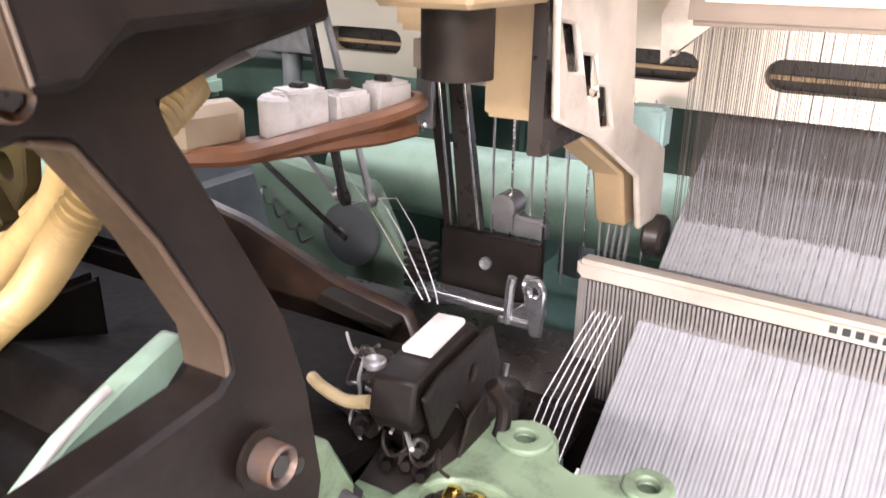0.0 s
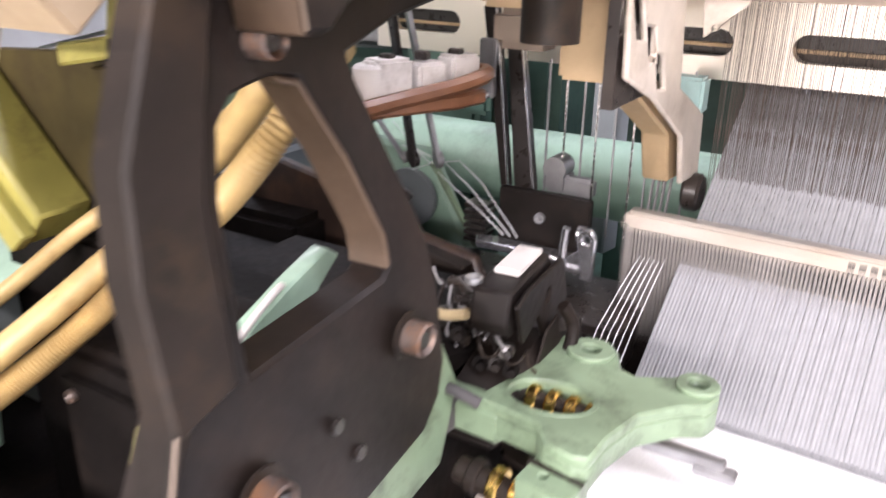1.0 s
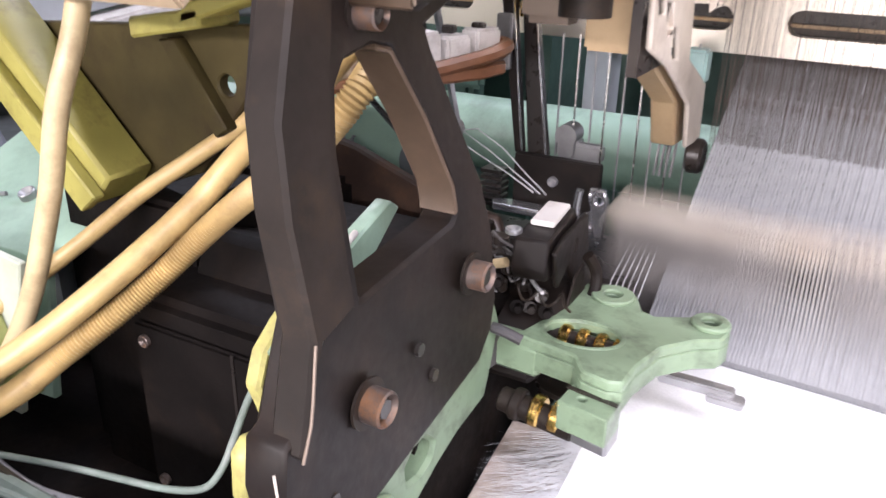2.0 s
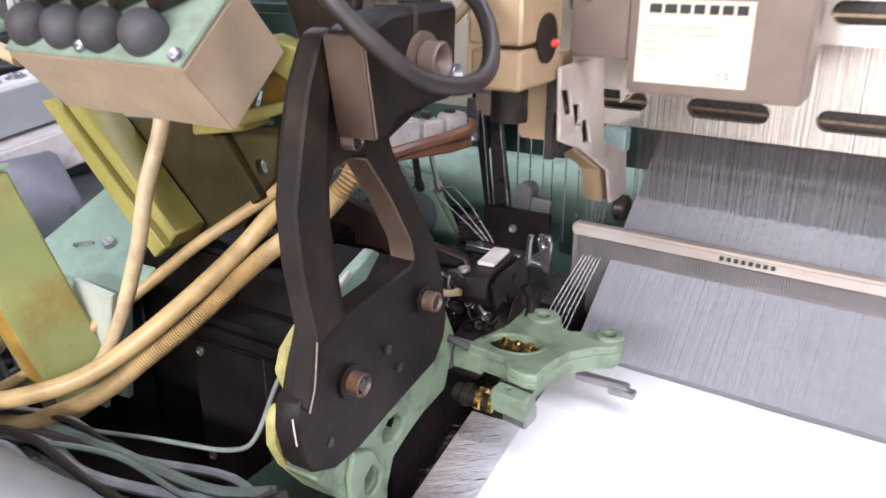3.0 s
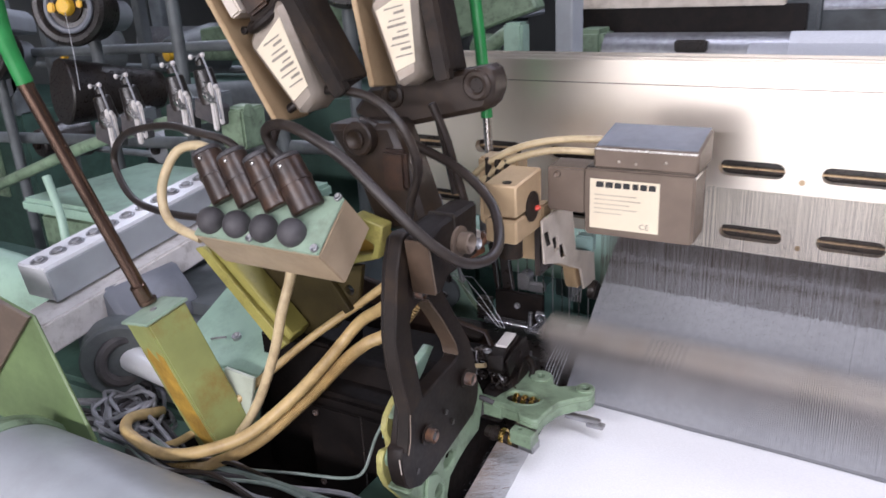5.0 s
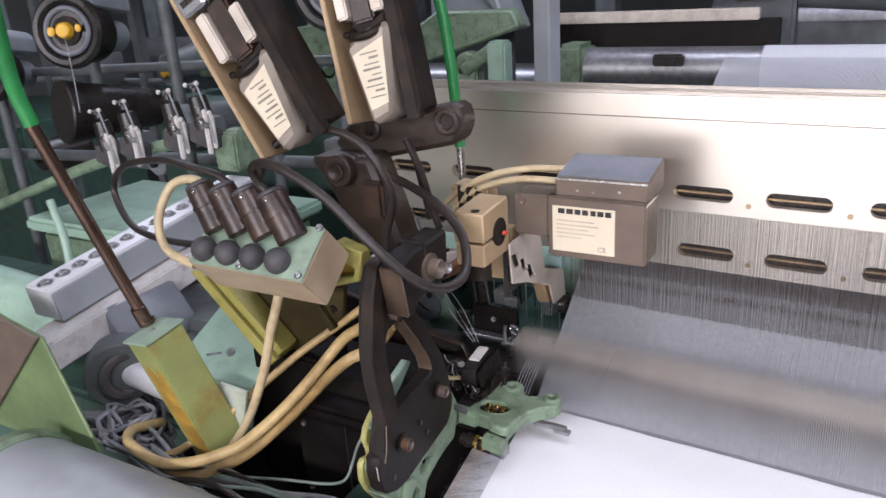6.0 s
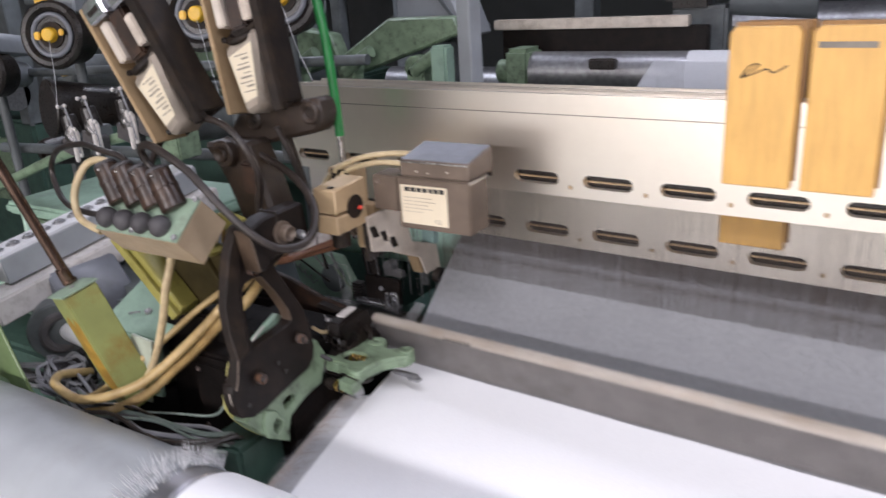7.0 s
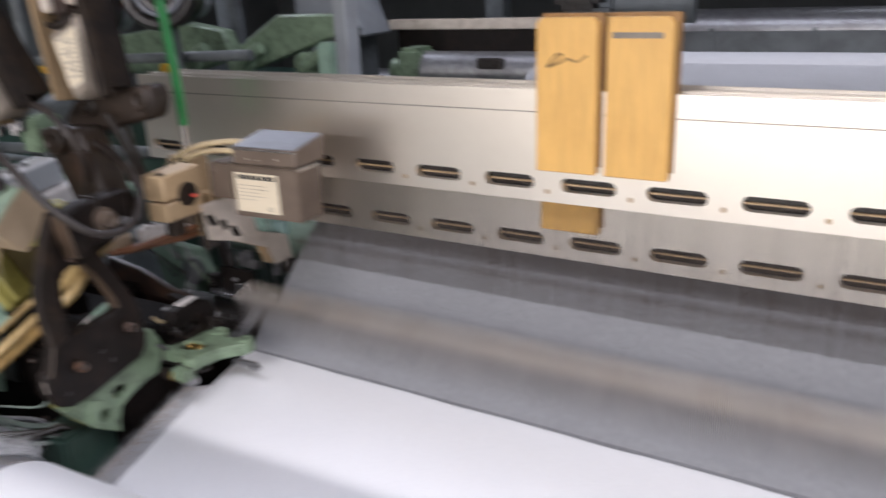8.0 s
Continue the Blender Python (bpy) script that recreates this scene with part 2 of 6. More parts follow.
def prism(axis, outer, c0, c1, holes=(), bev=0.001):
    """A polygon in the plane across the axis, drawn out from c0 to c1, with holes through it."""
    bm = bmesh.new()
    for loop in (outer, *holes):
        vs = [bm.verts.new(put3(axis, a, b, c0)) for a, b in loop]
        for i in range(len(vs)):
            bm.edges.new((vs[i], vs[(i + 1) % len(vs)]))
    bmesh.ops.triangle_fill(bm, use_beauty=True, edges=bm.edges[:])
    bmesh.ops.dissolve_limit(bm, angle_limit=0.01, verts=bm.verts[:], edges=bm.edges[:]) if not holes else None
    got = bmesh.ops.extrude_face_region(bm, geom=bm.faces[:])
    d = Vector(put3(axis, 0, 0, c1 - c0))
    bmesh.ops.translate(bm, vec=d, verts=[v for v in got["geom"] if isinstance(v, bmesh.types.BMVert)])
    bmesh.ops.recalc_face_normals(bm, faces=bm.faces[:])
    return bevel(bm, bev, 1)


def oval(a, b, ra, rb, n=20, turn=0.0):
    c, s = math.cos(turn), math.sin(turn)
    return [(a + ra * math.cos(k * 6.28319 / n) * c - rb * math.sin(k * 6.28319 / n) * s, b + ra * math.cos(k * 6.28319 / n) * s + rb * math.sin(k * 6.28319 / n) * c) for k in range(n)]


def stadium(a0, a1, b, r, n=6):
    pts = [(a1 - r + r * math.sin(k * math.pi / n), b - r * math.cos(k * math.pi / n)) for k in range(n + 1)]
    return pts + [(a0 + r - r * math.sin(k * math.pi / n), b + r * math.cos(k * math.pi / n)) for k in range(n + 1)]


def rod(p, q, r, r2=None, n=14, bev=0.0):
    p, q = Vector(p), Vector(q)
    bm = bmesh.new()
    m = Matrix.Translation((p + q) / 2) @ (q - p).to_track_quat("Z", "Y").to_matrix().to_4x4()
    bmesh.ops.create_cone(bm, cap_ends=True, segments=n, radius1=r, radius2=r if r2 is None else r2, depth=(q - p).length, matrix=m)
    return bevel(bm, bev, 1)


def ball(c, r, sz=1.0):
    bm = bmesh.new()
    bmesh.ops.create_uvsphere(bm, u_segments=18, v_segments=12, radius=r, matrix=Matrix.Translation(c) @ Matrix.Diagonal((1, 1, sz, 1)))
    return bm


def spline(pts, per=6):
    pts = [Vector(p) for p in pts]
    out = []
    for i in range(len(pts) - 1):
        a, b, c, d = pts[max(0, i - 1)], pts[i], pts[i + 1], pts[min(len(pts) - 1, i + 2)]
        for k in range(per):
            t = k / per
            out.append(0.5 * (2 * b + (c - a) * t + (2 * a - 5 * b + 4 * c - d) * t * t + (3 * b - a - 3 * c + d) * t ** 3))
    return out + [pts[-1]]


def tube(pts, r, n=14, per=6, ribs=0.0):
    """A round hose along a smooth line through pts."""
    line = spline(pts, per) if per > 1 else [Vector(p) for p in pts]
    bm = bmesh.new()
    rings, side = [], Vector((0.3, 0.2, 0.93))
    for i, p in enumerate(line):
        d = (line[min(i + 1, len(line) - 1)] - line[max(i - 1, 0)]).normalized()
        side = (side - d * side.dot(d)).normalized()
        up = d.cross(side)
        rr = r * (1 + ribs * (i % 2))
        rings.append([bm.verts.new(p + rr * (math.cos(k * 6.28319 / n) * side + math.sin(k * 6.28319 / n) * up)) for k in range(n)])
    for a, b in zip(rings, rings[1:]):
        for k in range(n):
            bm.faces.new((a[k], a[(k + 1) % n], b[(k + 1) % n], b[k]))
    bm.faces.new(rings[0][::-1])
    bm.faces.new(rings[-1])
    return bm


def ring(c, axis, r, w, n=28):
    """A torus-like ring about an axis."""
    a = Vector(axis).normalized()
    s = a.orthogonal().normalized()
    u = a.cross(s)
    return tube([Vector(c) + r * (math.cos(k * 6.28319 / n) * s + math.sin(k * 6.28319 / n) * u) for k in range(n + 1)], w, 8, 1)


def hexbolt(c, axis, r, h, socket=True):
    """A socket-head screw standing on c, its head along the axis."""
    a = Vector(axis).normalized()
    c = Vector(c)
    bm = rod(c, c + a * h, r, n=20, bev=r * 0.12)
    if socket:
        s = a.orthogonal().normalized()
        u = a.cross(s)
        top = max(bm.faces, key=lambda f: f.calc_center_median().dot(a))
        got = bmesh.ops.inset_region(bm, faces=[top], thickness=r * 0.42)
        bmesh.ops.translate(bm, verts=top.verts[:], vec=-a * h * 0.6)
    return bm


def join(*bms):
    out = bmesh.new()
    for b in bms:
        tmp = bpy.data.meshes.new("tmp")
        b.to_mesh(tmp)
        b.free()
        out.from_mesh(tmp)
        bpy.data.meshes.remove(tmp)
    return out


def turned(bm, m):
    bmesh.ops.transform(bm, matrix=m, verts=bm.verts[:])
    return bm


def part(name, bm, material, parent=None, label=""):
    me = bpy.data.meshes.new(name)
    bm.to_mesh(me)
    bm.free()
    me.materials.append(material)
    me.polygons.foreach_set("use_smooth", [True] * len(me.polygons))
    me.set_sharp_from_angle(angle=radians(35))
    ob = new(name, me)
    if parent is not None:
        ob.parent = parent
        ob.matrix_parent_inverse = Matrix.Translation(-base_of(parent))
    return tagged(ob, label) if label else ob


def base_of(ob):
    return ob.location if ob.type == "EMPTY" else Vector((0, 0, 0))


def thing(name, base, label, category, group="", kind=""):
    ob = new(name)
    ob.location = base
    ob.empty_display_size = 0.02
    return tagged(ob, label, category, group, kind)


def single(name, bm, material, label, category, group="", kind=""):
    return tagged(part(name, bm, material), label, category, group, kind)


# ---- the hall ----
single("floor", box(-7, 7, -5, 9, -0.1, 0, 0), FLOOR, "green-grey worn factory floor", "floor", kind="structure")
single("wall_north", box(-7, 7, 9, 9.2, 0, 4.2, 0), WALL, "grey-green factory wall", "wall", kind="structure")
# Unseen wall behind the viewpoint, kept pale as a reflector.
single("wall_south", box(-7, 7, -5.2, -5, 0, 4.2, 0), BOUNCEWALL, "unseen pale wall added to reflect light onto the loom", "wall", kind="structure")
single("wall_west", box(-7.2, -7, -5, 9, 0, 4.2, 0), WALL, "grey-green factory wall", "wall", kind="structure")
single("wall_east", box(7, 7.2, -5, 9, 0, 4.2, 0), WALL, "grey-green factory wall", "wall", kind="structure")
single("ceiling", box(-7.2, 7.2, -5.2, 9.2, 4.2, 4.3, 0), CEIL, "plain painted ceiling", "ceiling", kind="structure")
for (lx, ly, lz), (sx, sy), power, tint in LAMPS:
    lamp = bpy.data.lights.new("strip", "AREA")
    lamp.shape, lamp.size, lamp.size_y, lamp.energy, lamp.color = "RECTANGLE", sx, sy, power, tint
    lo = new("strip_light", lamp)
    lo.location = (lx, ly, lz - 0.04)
    fx = thing("ceiling_light", (lx, ly, lz), "unseen long fluorescent strip light with a white housing, added to light the loom", "light", "strip lights")
    part("housing", box(lx - sx / 2, lx + sx / 2, ly - sy / 2, ly + sy / 2, lz, lz + 0.06, 0.004), WHITEPLASTIC, fx)
    for dx in (-sx / 3, sx / 3):
        part("suspension_rod", rod((lx + dx, ly, lz + 0.06), (lx + dx, ly, 4.2), 0.006), GREYSTEEL, fx)

# ---- the cloth, warp and loom bed ----
X0, X1 = -0.105, 1.75          # cloth edge, far end of the loom
YAW = -3.1                     # the loom lies slightly turned; pivot at the cloth edge
SKEW = math.tan(radians(-YAW))
FELL_Y, FELL_Z = 0.322, 1.100


def sheet(rows, nx=60):
    """A thin cloth sheet across the loom; rows of (y, z) from the back to the front, with a skewed first edge."""
    bm = bmesh.new()
    grid = []
    for y, z in rows:
        line = []
        for i in range(nx + 1):
            x = X0 + (X1 - X0) * i / nx
            sk = min(1, max(0, (y - 0.02) / 0.15))
            line.append(bm.verts.new((x, y - SKEW * (x - X0) * sk, z - 0.004 * math.sin(2.2 * (x - X0)) * min(1, (FELL_Y - y) / 0.08) + 0.0006 * math.sin(31 * x + 9 * y))))
        grid.append(line)
    for a, b in zip(grid, grid[1:]):
        for i in range(nx):
            bm.faces.new((a[i], b[i], b[i + 1], a[i + 1]))
    got = bmesh.ops.extrude_face_region(bm, geom=bm.faces[:])
    bmesh.ops.translate(bm, vec=(0, 0, -0.0012), verts=[v for v in got["geom"] if isinstance(v, bmesh.types.BMVert)])
    bmesh.ops.recalc_face_normals(bm, faces=bm.faces[:])
    return bm


prof = [(FELL_Y, FELL_Z), (0.29, 1.0945), (0.25, 1.087), (0.2, 1.0765), (0.15, 1.064), (0.1, 1.051), (0.06, 1.041), (0.03, 1.030), (0.01, 1.014), (0.004, 0.98), (0.003, 0.9), (0.003, 0.7)]
cloth = single("woven_cloth", sheet(prof), CLOTH, "smooth white woven cloth running down off the loom", "cloth", kind="stuff")


def threads(n, pitch, path, w, x0):
    """Straight yarns side by side, each a thin three-sided strip along path, the points (y, z)."""
    vs, fs = [], []
    for i in range(n):
        x = x0 + i * pitch + random.uniform(-0.06, 0.06) * pitch
        b = len(vs)
        for y, z in path:
            vs += [(x - w, y, z), (x + w, y, z), (x, y, z + w * 0.35)]
        for k in range(len(path) - 1):
            o = b + 3 * k
            fs += [(o, o + 2, o + 5, o + 3), (o + 2, o + 1, o + 4, o + 5), (o + 1, o, o + 3, o + 4)]
    me = bpy.data.meshes.new("warp_sheet")
    me.from_pydata(vs, [], fs)
    return me


DENT = 0.0024
NW = int((X1 - X0) / DENT)
warps = []
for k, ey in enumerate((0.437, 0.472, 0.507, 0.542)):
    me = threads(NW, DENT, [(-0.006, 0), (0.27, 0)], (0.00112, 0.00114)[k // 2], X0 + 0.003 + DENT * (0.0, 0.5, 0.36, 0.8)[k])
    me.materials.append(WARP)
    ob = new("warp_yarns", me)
    tagged(ob, "sheet of white warp yarns, greyed for shade, passing through the reed", "yarn", "warp sheets", "stuff")
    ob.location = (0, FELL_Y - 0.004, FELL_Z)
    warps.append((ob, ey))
me = threads(NW, DENT, [(0.58, 1.15), (1.2, 1.27), (1.6, 1.405)], 0.0007, X0)
me.materials.append(YARN)
tagged(new("back_warp_yarns", me), "white warp yarns running up to the back roller", "yarn", kind="stuff")

# reed on its swinging sley
sley = thing("reed", (0, 0.392, 1.13), "steel reed with a pale worn cap bar", "reed")
cap = part("cap_bar", box(-0.138, X1, 0.386, 0.400, 1.1775, 1.189, 0.0025), REEDCAP, sley, "worn metal cap bar of the reed")
part("end_piece", box(-0.1365, -0.131, 0.387, 0.399, 1.10, 1.1775, 0.001), REEDWIRE, sley)
vs, fs = [], []
for i in range(780):
    x = -0.130 + i * DENT
    b = len(vs)
    vs += [(x, 0.388, 1.10), (x + 0.0015, 0.388, 1.10), (x + 0.0015, 0.398, 1.10), (x, 0.398, 1.10), (x, 0.388, 1.177), (x + 0.0015, 0.388, 1.177), (x + 0.0015, 0.398, 1.177), (x, 0.398, 1.177)]
    fs += [(b, b + 1, b + 5, b + 4), (b + 1, b + 2, b + 6, b + 5), (b + 2, b + 3, b + 7, b + 6), (b + 3, b, b + 4, b + 7)]
me = bpy.data.meshes.new("dents")
me.from_pydata(vs, [], fs)
me.materials.append(REEDWIRE)
ob = tagged(new("dents", me), "fine upright reed wires", kind="stuff")
ob.parent, ob.matrix_parent_inverse = sley, Matrix.Translation((0, -0.392, -1.13))
part("sley_beam", box(-0.135, X1, 0.38, 0.42, 1.03, 1.102, 0.004), BLACK, sley, "black sley beam")
for k in range(8):
    x = -0.004 + 0.0058 * k
    part("marking", box(x, x + 0.0036, 0.3852, 0.3862, 1.1815, 1.1852, 0), INK, cap, "unreadable dark marking on the cap")

# heald frames
STROKE = 0.088


def heald_frame(y, boards, wires, seed):
    fr = thing("heald_frame", (0, y, 1.27), "aluminium heald frame with slotted bar and hanging wires", "heald frame", "heald frames")
    outer = [(-0.40, 1.267), (X1, 1.267), (X1, 1.404), (-0.40, 1.404)]
    holes = [stadium(0.0795 + 0.1075 * i - 0.0355, 0.0795 + 0.1075 * i + 0.0355, 1.291, 0.009) for i in range(-4, 16)]
    tb = part("top_bar", prism("y", outer, y, y + 0.011, holes, 0), ALU, fr, "bright aluminium bar with long slots")
    part("groove", box(-0.40, X1, y - 0.0006, y + 0.0008, 1.3805, 1.3815, 0), BROWNBOX, tb)
    part("top_lip", join(box(-0.40, X1, y - 0.001, y + 0.004, 1.404, 1.4085, 0.001), box(-0.40, X1, y + 0.023, y + 0.028, 1.404, 1.4095, 0.001)), ALU, fr, "bright top lips")
    part("top_web", box(-0.40, X1, y + 0.0035, y + 0.0235, 1.402, 1.4055, 0), ALUDARK, fr)
    part("heald_rail", box(-0.39, X1, y + 0.013, y + 0.017, 1.2870, 1.2895, 0.0006), CAST, fr, "tan heald rail")
    # Black strip paints the shade inside the long slots; no part of the rail.
    part("slot_shade_strip", box(-0.39, X1, y + 0.0172, y + 0.0185, 1.272, 1.304, 0), GLOSSBLACK, fr)
    for i in range(14):
        part("rivet", rod((0.133 + 0.1075 * i, y - 0.0008, 1.281), (0.133 + 0.1075 * i, y + 0.002, 1.281), 0.0032, n=12), CAST, tb)
    rnd = random.Random(seed)
    vs, fs = [], []
    n = int((X1 + 0.105) / 0.0012)
    for i in range(n):
        x = -0.10 + i * 0.0012 + rnd.uniform(-0.0005, 0.0005)
        w, yy, ze = rnd.uniform(0.00013, 0.00025), y + 0.014 + rnd.uniform(-0.0012, 0.0012), 1.146
        b = len(vs)
        for z in (1.29, ze + 0.012, ze + 0.003, ze - 0.006, 1.0):
            ww = w * (1.9 if abs(z - ze) < 0.004 else 1)
            vs += [(x - ww, yy, z), (x, yy - ww, z), (x + ww, yy, z)]
        for k in range(4):
            o = b + 3 * k
            fs += [(o, o + 1, o + 4, o + 3), (o + 1, o + 2, o + 5, o + 4)]
    m2 = bpy.data.meshes.new("heald_wires")
    m2.from_pydata(vs, [], fs)
    m2.materials.append(WIRE)
    hw = tagged(new("heald_wires", m2), "dense curtain of thin steel heald wires", kind="stuff")
    hw.parent, hw.matrix_parent_inverse = fr, Matrix.Translation((0, -y, -1.27))
    for x0, x1, mark in boards:
        bd = part("guide_board", prism("y", [(x0, 1.310), (x1, 1.310), (x1, 1.486), (x1 - 0.006, 1.493), (x0 + 0.006, 1.493), (x0, 1.486)], y - 0.012, y - 0.002, (), 0.0012), WOOD, fr, "orange varnished wooden guide board")
        part("board_back", box(x0 + 0.004, x1 + 0.004, y - 0.002, y + 0.010, 1.318, 1.497, 0.001), WOODSIDE, fr)
        if mark == "script":
            part("signature", join(tube([(x0 + 0.014, y - 0.0122, 1.436), (x0 + 0.024, y - 0.0122, 1.450), (x0 + 0.034, y - 0.0122, 1.452), (x0 + 0.022, y - 0.0122, 1.442), (x0 + 0.016, y - 0.0122, 1.437), (x0 + 0.032, y - 0.0122, 1.443)], 0.0008, 6, 4),
                                   tube([(x0 + 0.032, y - 0.0122, 1.443), (x0 + 0.042, y - 0.0122, 1.447), (x0 + 0.050, y - 0.0122, 1.443), (x0 + 0.064, y - 0.0122, 1.451)], 0.0008, 6, 4)), INK, bd, "plain black flourish on the board")
        elif mark:
            part("marking", box(x0 + 0.006, x1 - 0.012, y - 0.0125, y - 0.0118, 1.470, 1.4765, 0), PALEINK, bd, "unreadable dark stamped line")
    return fr


frames = [heald_frame(0.428, [(0.338, 0.414, "script"), (0.425, 0.500, "bar")], True, 1), heald_frame(0.463, [(0.331, 0.409, "bar")], True, 2),
          heald_frame(0.498, [(0.336, 0.414, "")], True, 3), heald_frame(0.533, [], True, 4)]

# ---- black carrier arm with its bolts ----
arm = thing("carrier_arm", (-0.145, 0.08, 1.14), "oily black steel carrier arm with a triangular window", "machine arm")
outer = [(0.0070, 1.2010), (0.0045, 1.1830), (0.0087, 1.1629), (0.015, 1.1541), (0.0342, 1.1447), (0.0558, 1.1448), (0.092, 1.152), (0.1437, 1.1613), (0.1549, 1.1733), (0.1586, 1.1889), (0.1569, 1.2221), (0.1547, 1.2458), (0.1432, 1.2747), (0.1307, 1.3056), (0.129, 1.314), (0.16, 1.323), (0.205, 1.33), (0.21, 1.375), (0.119, 1.374), (0.095, 1.377), (0.084, 1.374), (0.066, 1.3521), (0.053, 1.3285), (0.038, 1.2964), (0.032, 1.2671), (0.03, 1.2311), (0.0125, 1.203)]
window = [(0.0556, 1.2307), (0.0603, 1.2803), (0.0665, 1.3004), (0.0741, 1.3079), (0.0905, 1.3110), (0.1020, 1.3090), (0.1175, 1.2815), (0.1295, 1.2510), (0.1290, 1.2400), (0.1235, 1.2363)]


def leaned(bm):
    """The arm leans away above its foot."""
    for v in bm.verts:
        v.co.x -= 0.22 * max(0.0, v.co.z - 1.21)
    return bm


def on_arm(y, z, out=0.0):
    return (-0.138 - 0.22 * max(0.0, z - 1.21) + out, y, z)


part("plate", leaned(prism("x", outer, -0.155, -0.138, [window], 0.0015)), BLACK, arm, "black steel plate with a window")
part("front_strut", leaned(prism("x", [(0.09, 1.3813), (0.0794, 1.3786), (0.0592, 1.3521), (0.0463, 1.3285), (0.0296, 1.2964), (0.0244, 1.2671), (0.0233, 1.2311), (0.0088, 1.1972), (0.0118, 1.1965), (0.028, 1.2285), (0.0472, 1.233), (0.0518, 1.2827), (0.0579, 1.3024), (0.0727, 1.3385), (0.0881, 1.3691)], -0.147, -0.133, (), 0.002)), BROWNED, arm, "brown worn front strut")
# Window edge and block strip carry painted light in their tan colour.
part("inner_edge", leaned(prism("x", [(0.0920, 1.3112), (0.1022, 1.3090), (0.1177, 1.2815), (0.1297, 1.2510), (0.1292, 1.2400), (0.1262, 1.2385), (0.1272, 1.2420), (0.1275, 1.2505), (0.1157, 1.2805), (0.1008, 1.3070), (0.0920, 1.3092)], -0.1555, -0.1372, (), 0.0008)), RIBTAN, arm, "brown window edge, coloured lighter as if lit")
part("upper_strip", prism("x", [(0.0706, 1.379), (0.0727, 1.38), (0.0814, 1.3245), (0.0793, 1.3255)], -0.162, -0.1375, (), 0.0004), RIBTAN, arm, "brown clamp block edge, coloured lighter as if lit")
part("edge_line", leaned(tube([(-0.1326, 0.0088, 1.1972), (-0.1326, 0.0162, 1.2145), (-0.1326, 0.0232, 1.2305)], 0.0006, 6, 3)), BROWNBOX, arm, "thin brown line along the strut edge")
part("edge_line", tube([(-0.1366, 0.0718, 1.3770), (-0.1366, 0.0805, 1.3265)], 0.0006, 6, 3), BROWNBOX, arm, "bare metal worn along the block")
part("edge_line", leaned(tube([(-0.1378, 0.0012, 1.196), (-0.1378, 0.0020, 1.187), (-0.1378, 0.0030, 1.179)], 0.0005, 6, 3)), CASTPALE, arm, "bare metal at the foot")
part("clamp_block", prism("x", [(0.0799, 1.3245), (0.0919, 1.3235), (0.105, 1.334), (0.166, 1.336), (0.168, 1.392), (0.098, 1.39), (0.0712, 1.381)], -0.163, -0.137, (), 0.003), BLACK, arm, "black clamp block with a slit")
part("slit", box(-0.1635, -0.1365, 0.118, 0.122, 1.372, 1.3925, 0), GLOSSBLACK, arm)
for (y, z, r, h) in ((0.131, 1.212, 0.0066, 0.0095), (0.051, 1.193, 0.0070, 0.0095), (0.086, 1.322, 0.0056, 0.010)):
    bo = part("bolt", hexbolt(on_arm(y, z), (1, 0, 0), r, h), RUST, arm, "rusty socket-head bolt")
    # Black disc paints the bolt head's recess as dark as deep shade.
    part("socket", rod(on_arm(y, z, h * 0.5), on_arm(y, z, h * 0.86), r * 0.56, n=6), GLOSSBLACK, bo)
    part("washer", rod(on_arm(y, z, 0.0), on_arm(y, z, 0.0012), r * 1.45, n=20), BROWNED, bo)
part("big_bolt", join(rod((-0.137, 0.126, 1.363), (-0.134, 0.126, 1.363), 0.0155, n=24), hexbolt((-0.134, 0.126, 1.363), (1, 0, 0), 0.0105, 0.012)), BROWNBOX, arm, "large browned socket-head bolt with washer")
part("clamp_bolt", hexbolt((-0.137, 0.155, 1.352), (1, 0, 0), 0.006, 0.008), GREYSTEEL, arm)
for y, z in ((0.088, 1.196), (0.10, 1.178), (0.03, 1.165), (0.146, 1.20)):
    part("hole_plug", rod((-0.139, y, z), (-0.1372, y, z), 0.0028, n=12), GLOSSBLACK, arm)

# green casting behind the arm plate
side = thing("side_casting", (-0.16, 0.08, 1.05), "green enamelled machine casting with slots, yellowed at one edge", "machine casting")
band = [(0.1921, 1.1581), (0.1857, 1.1377), (0.1775, 1.1179), (0.1458, 1.1138), (0.1272, 1.1082), (0.1095, 1.1007), (0.1020, 1.0826), (0.1013, 1.0644), (0.0700, 1.0866), (0.0482, 1.1104), (0.0290, 1.1356), (0.0505, 1.1417), (0.1112, 1.1525), (0.1577, 1.1863), (0.1769, 1.1871)]
slots = [[(0.1146, 1.1321), (0.1226, 1.1236), (0.1197, 1.1172), (0.1099, 1.1140), (0.0993, 1.1160), (0.0978, 1.1265), (0.1039, 1.1316)], [(0.0790, 1.1155), (0.0884, 1.1042), (0.0868, 1.0964), (0.0777, 1.0927), (0.0707, 1.0984), (0.0713, 1.1097)]]
part("body", prism("x", band, -0.176, -0.150, slots, 0.002), GREEN, side, "curved green edge of the casting with slots")
part("slot_rim", prism("x", [(0.0618, 1.1358), (0.0803, 1.1265), (0.0931, 1.1033), (0.0905, 1.0733), (0.0576, 1.0967), (0.0551, 1.1195)], -0.150, -0.146, [slots[1]], 0.0012), GREEN, side, "raised rim round the slot")
# Black sheet stands in for the shade seen through the casting slots.
part("slot_shade_sheet", prism("x", [(0.1856, 1.0892), (0.1115, 1.0931), (0.0959, 1.0556), (0.1514, 1.0161)], -0.180, -0.1765, (), 0), GLOSSBLACK, side, "black backing standing in for shade behind the slots")
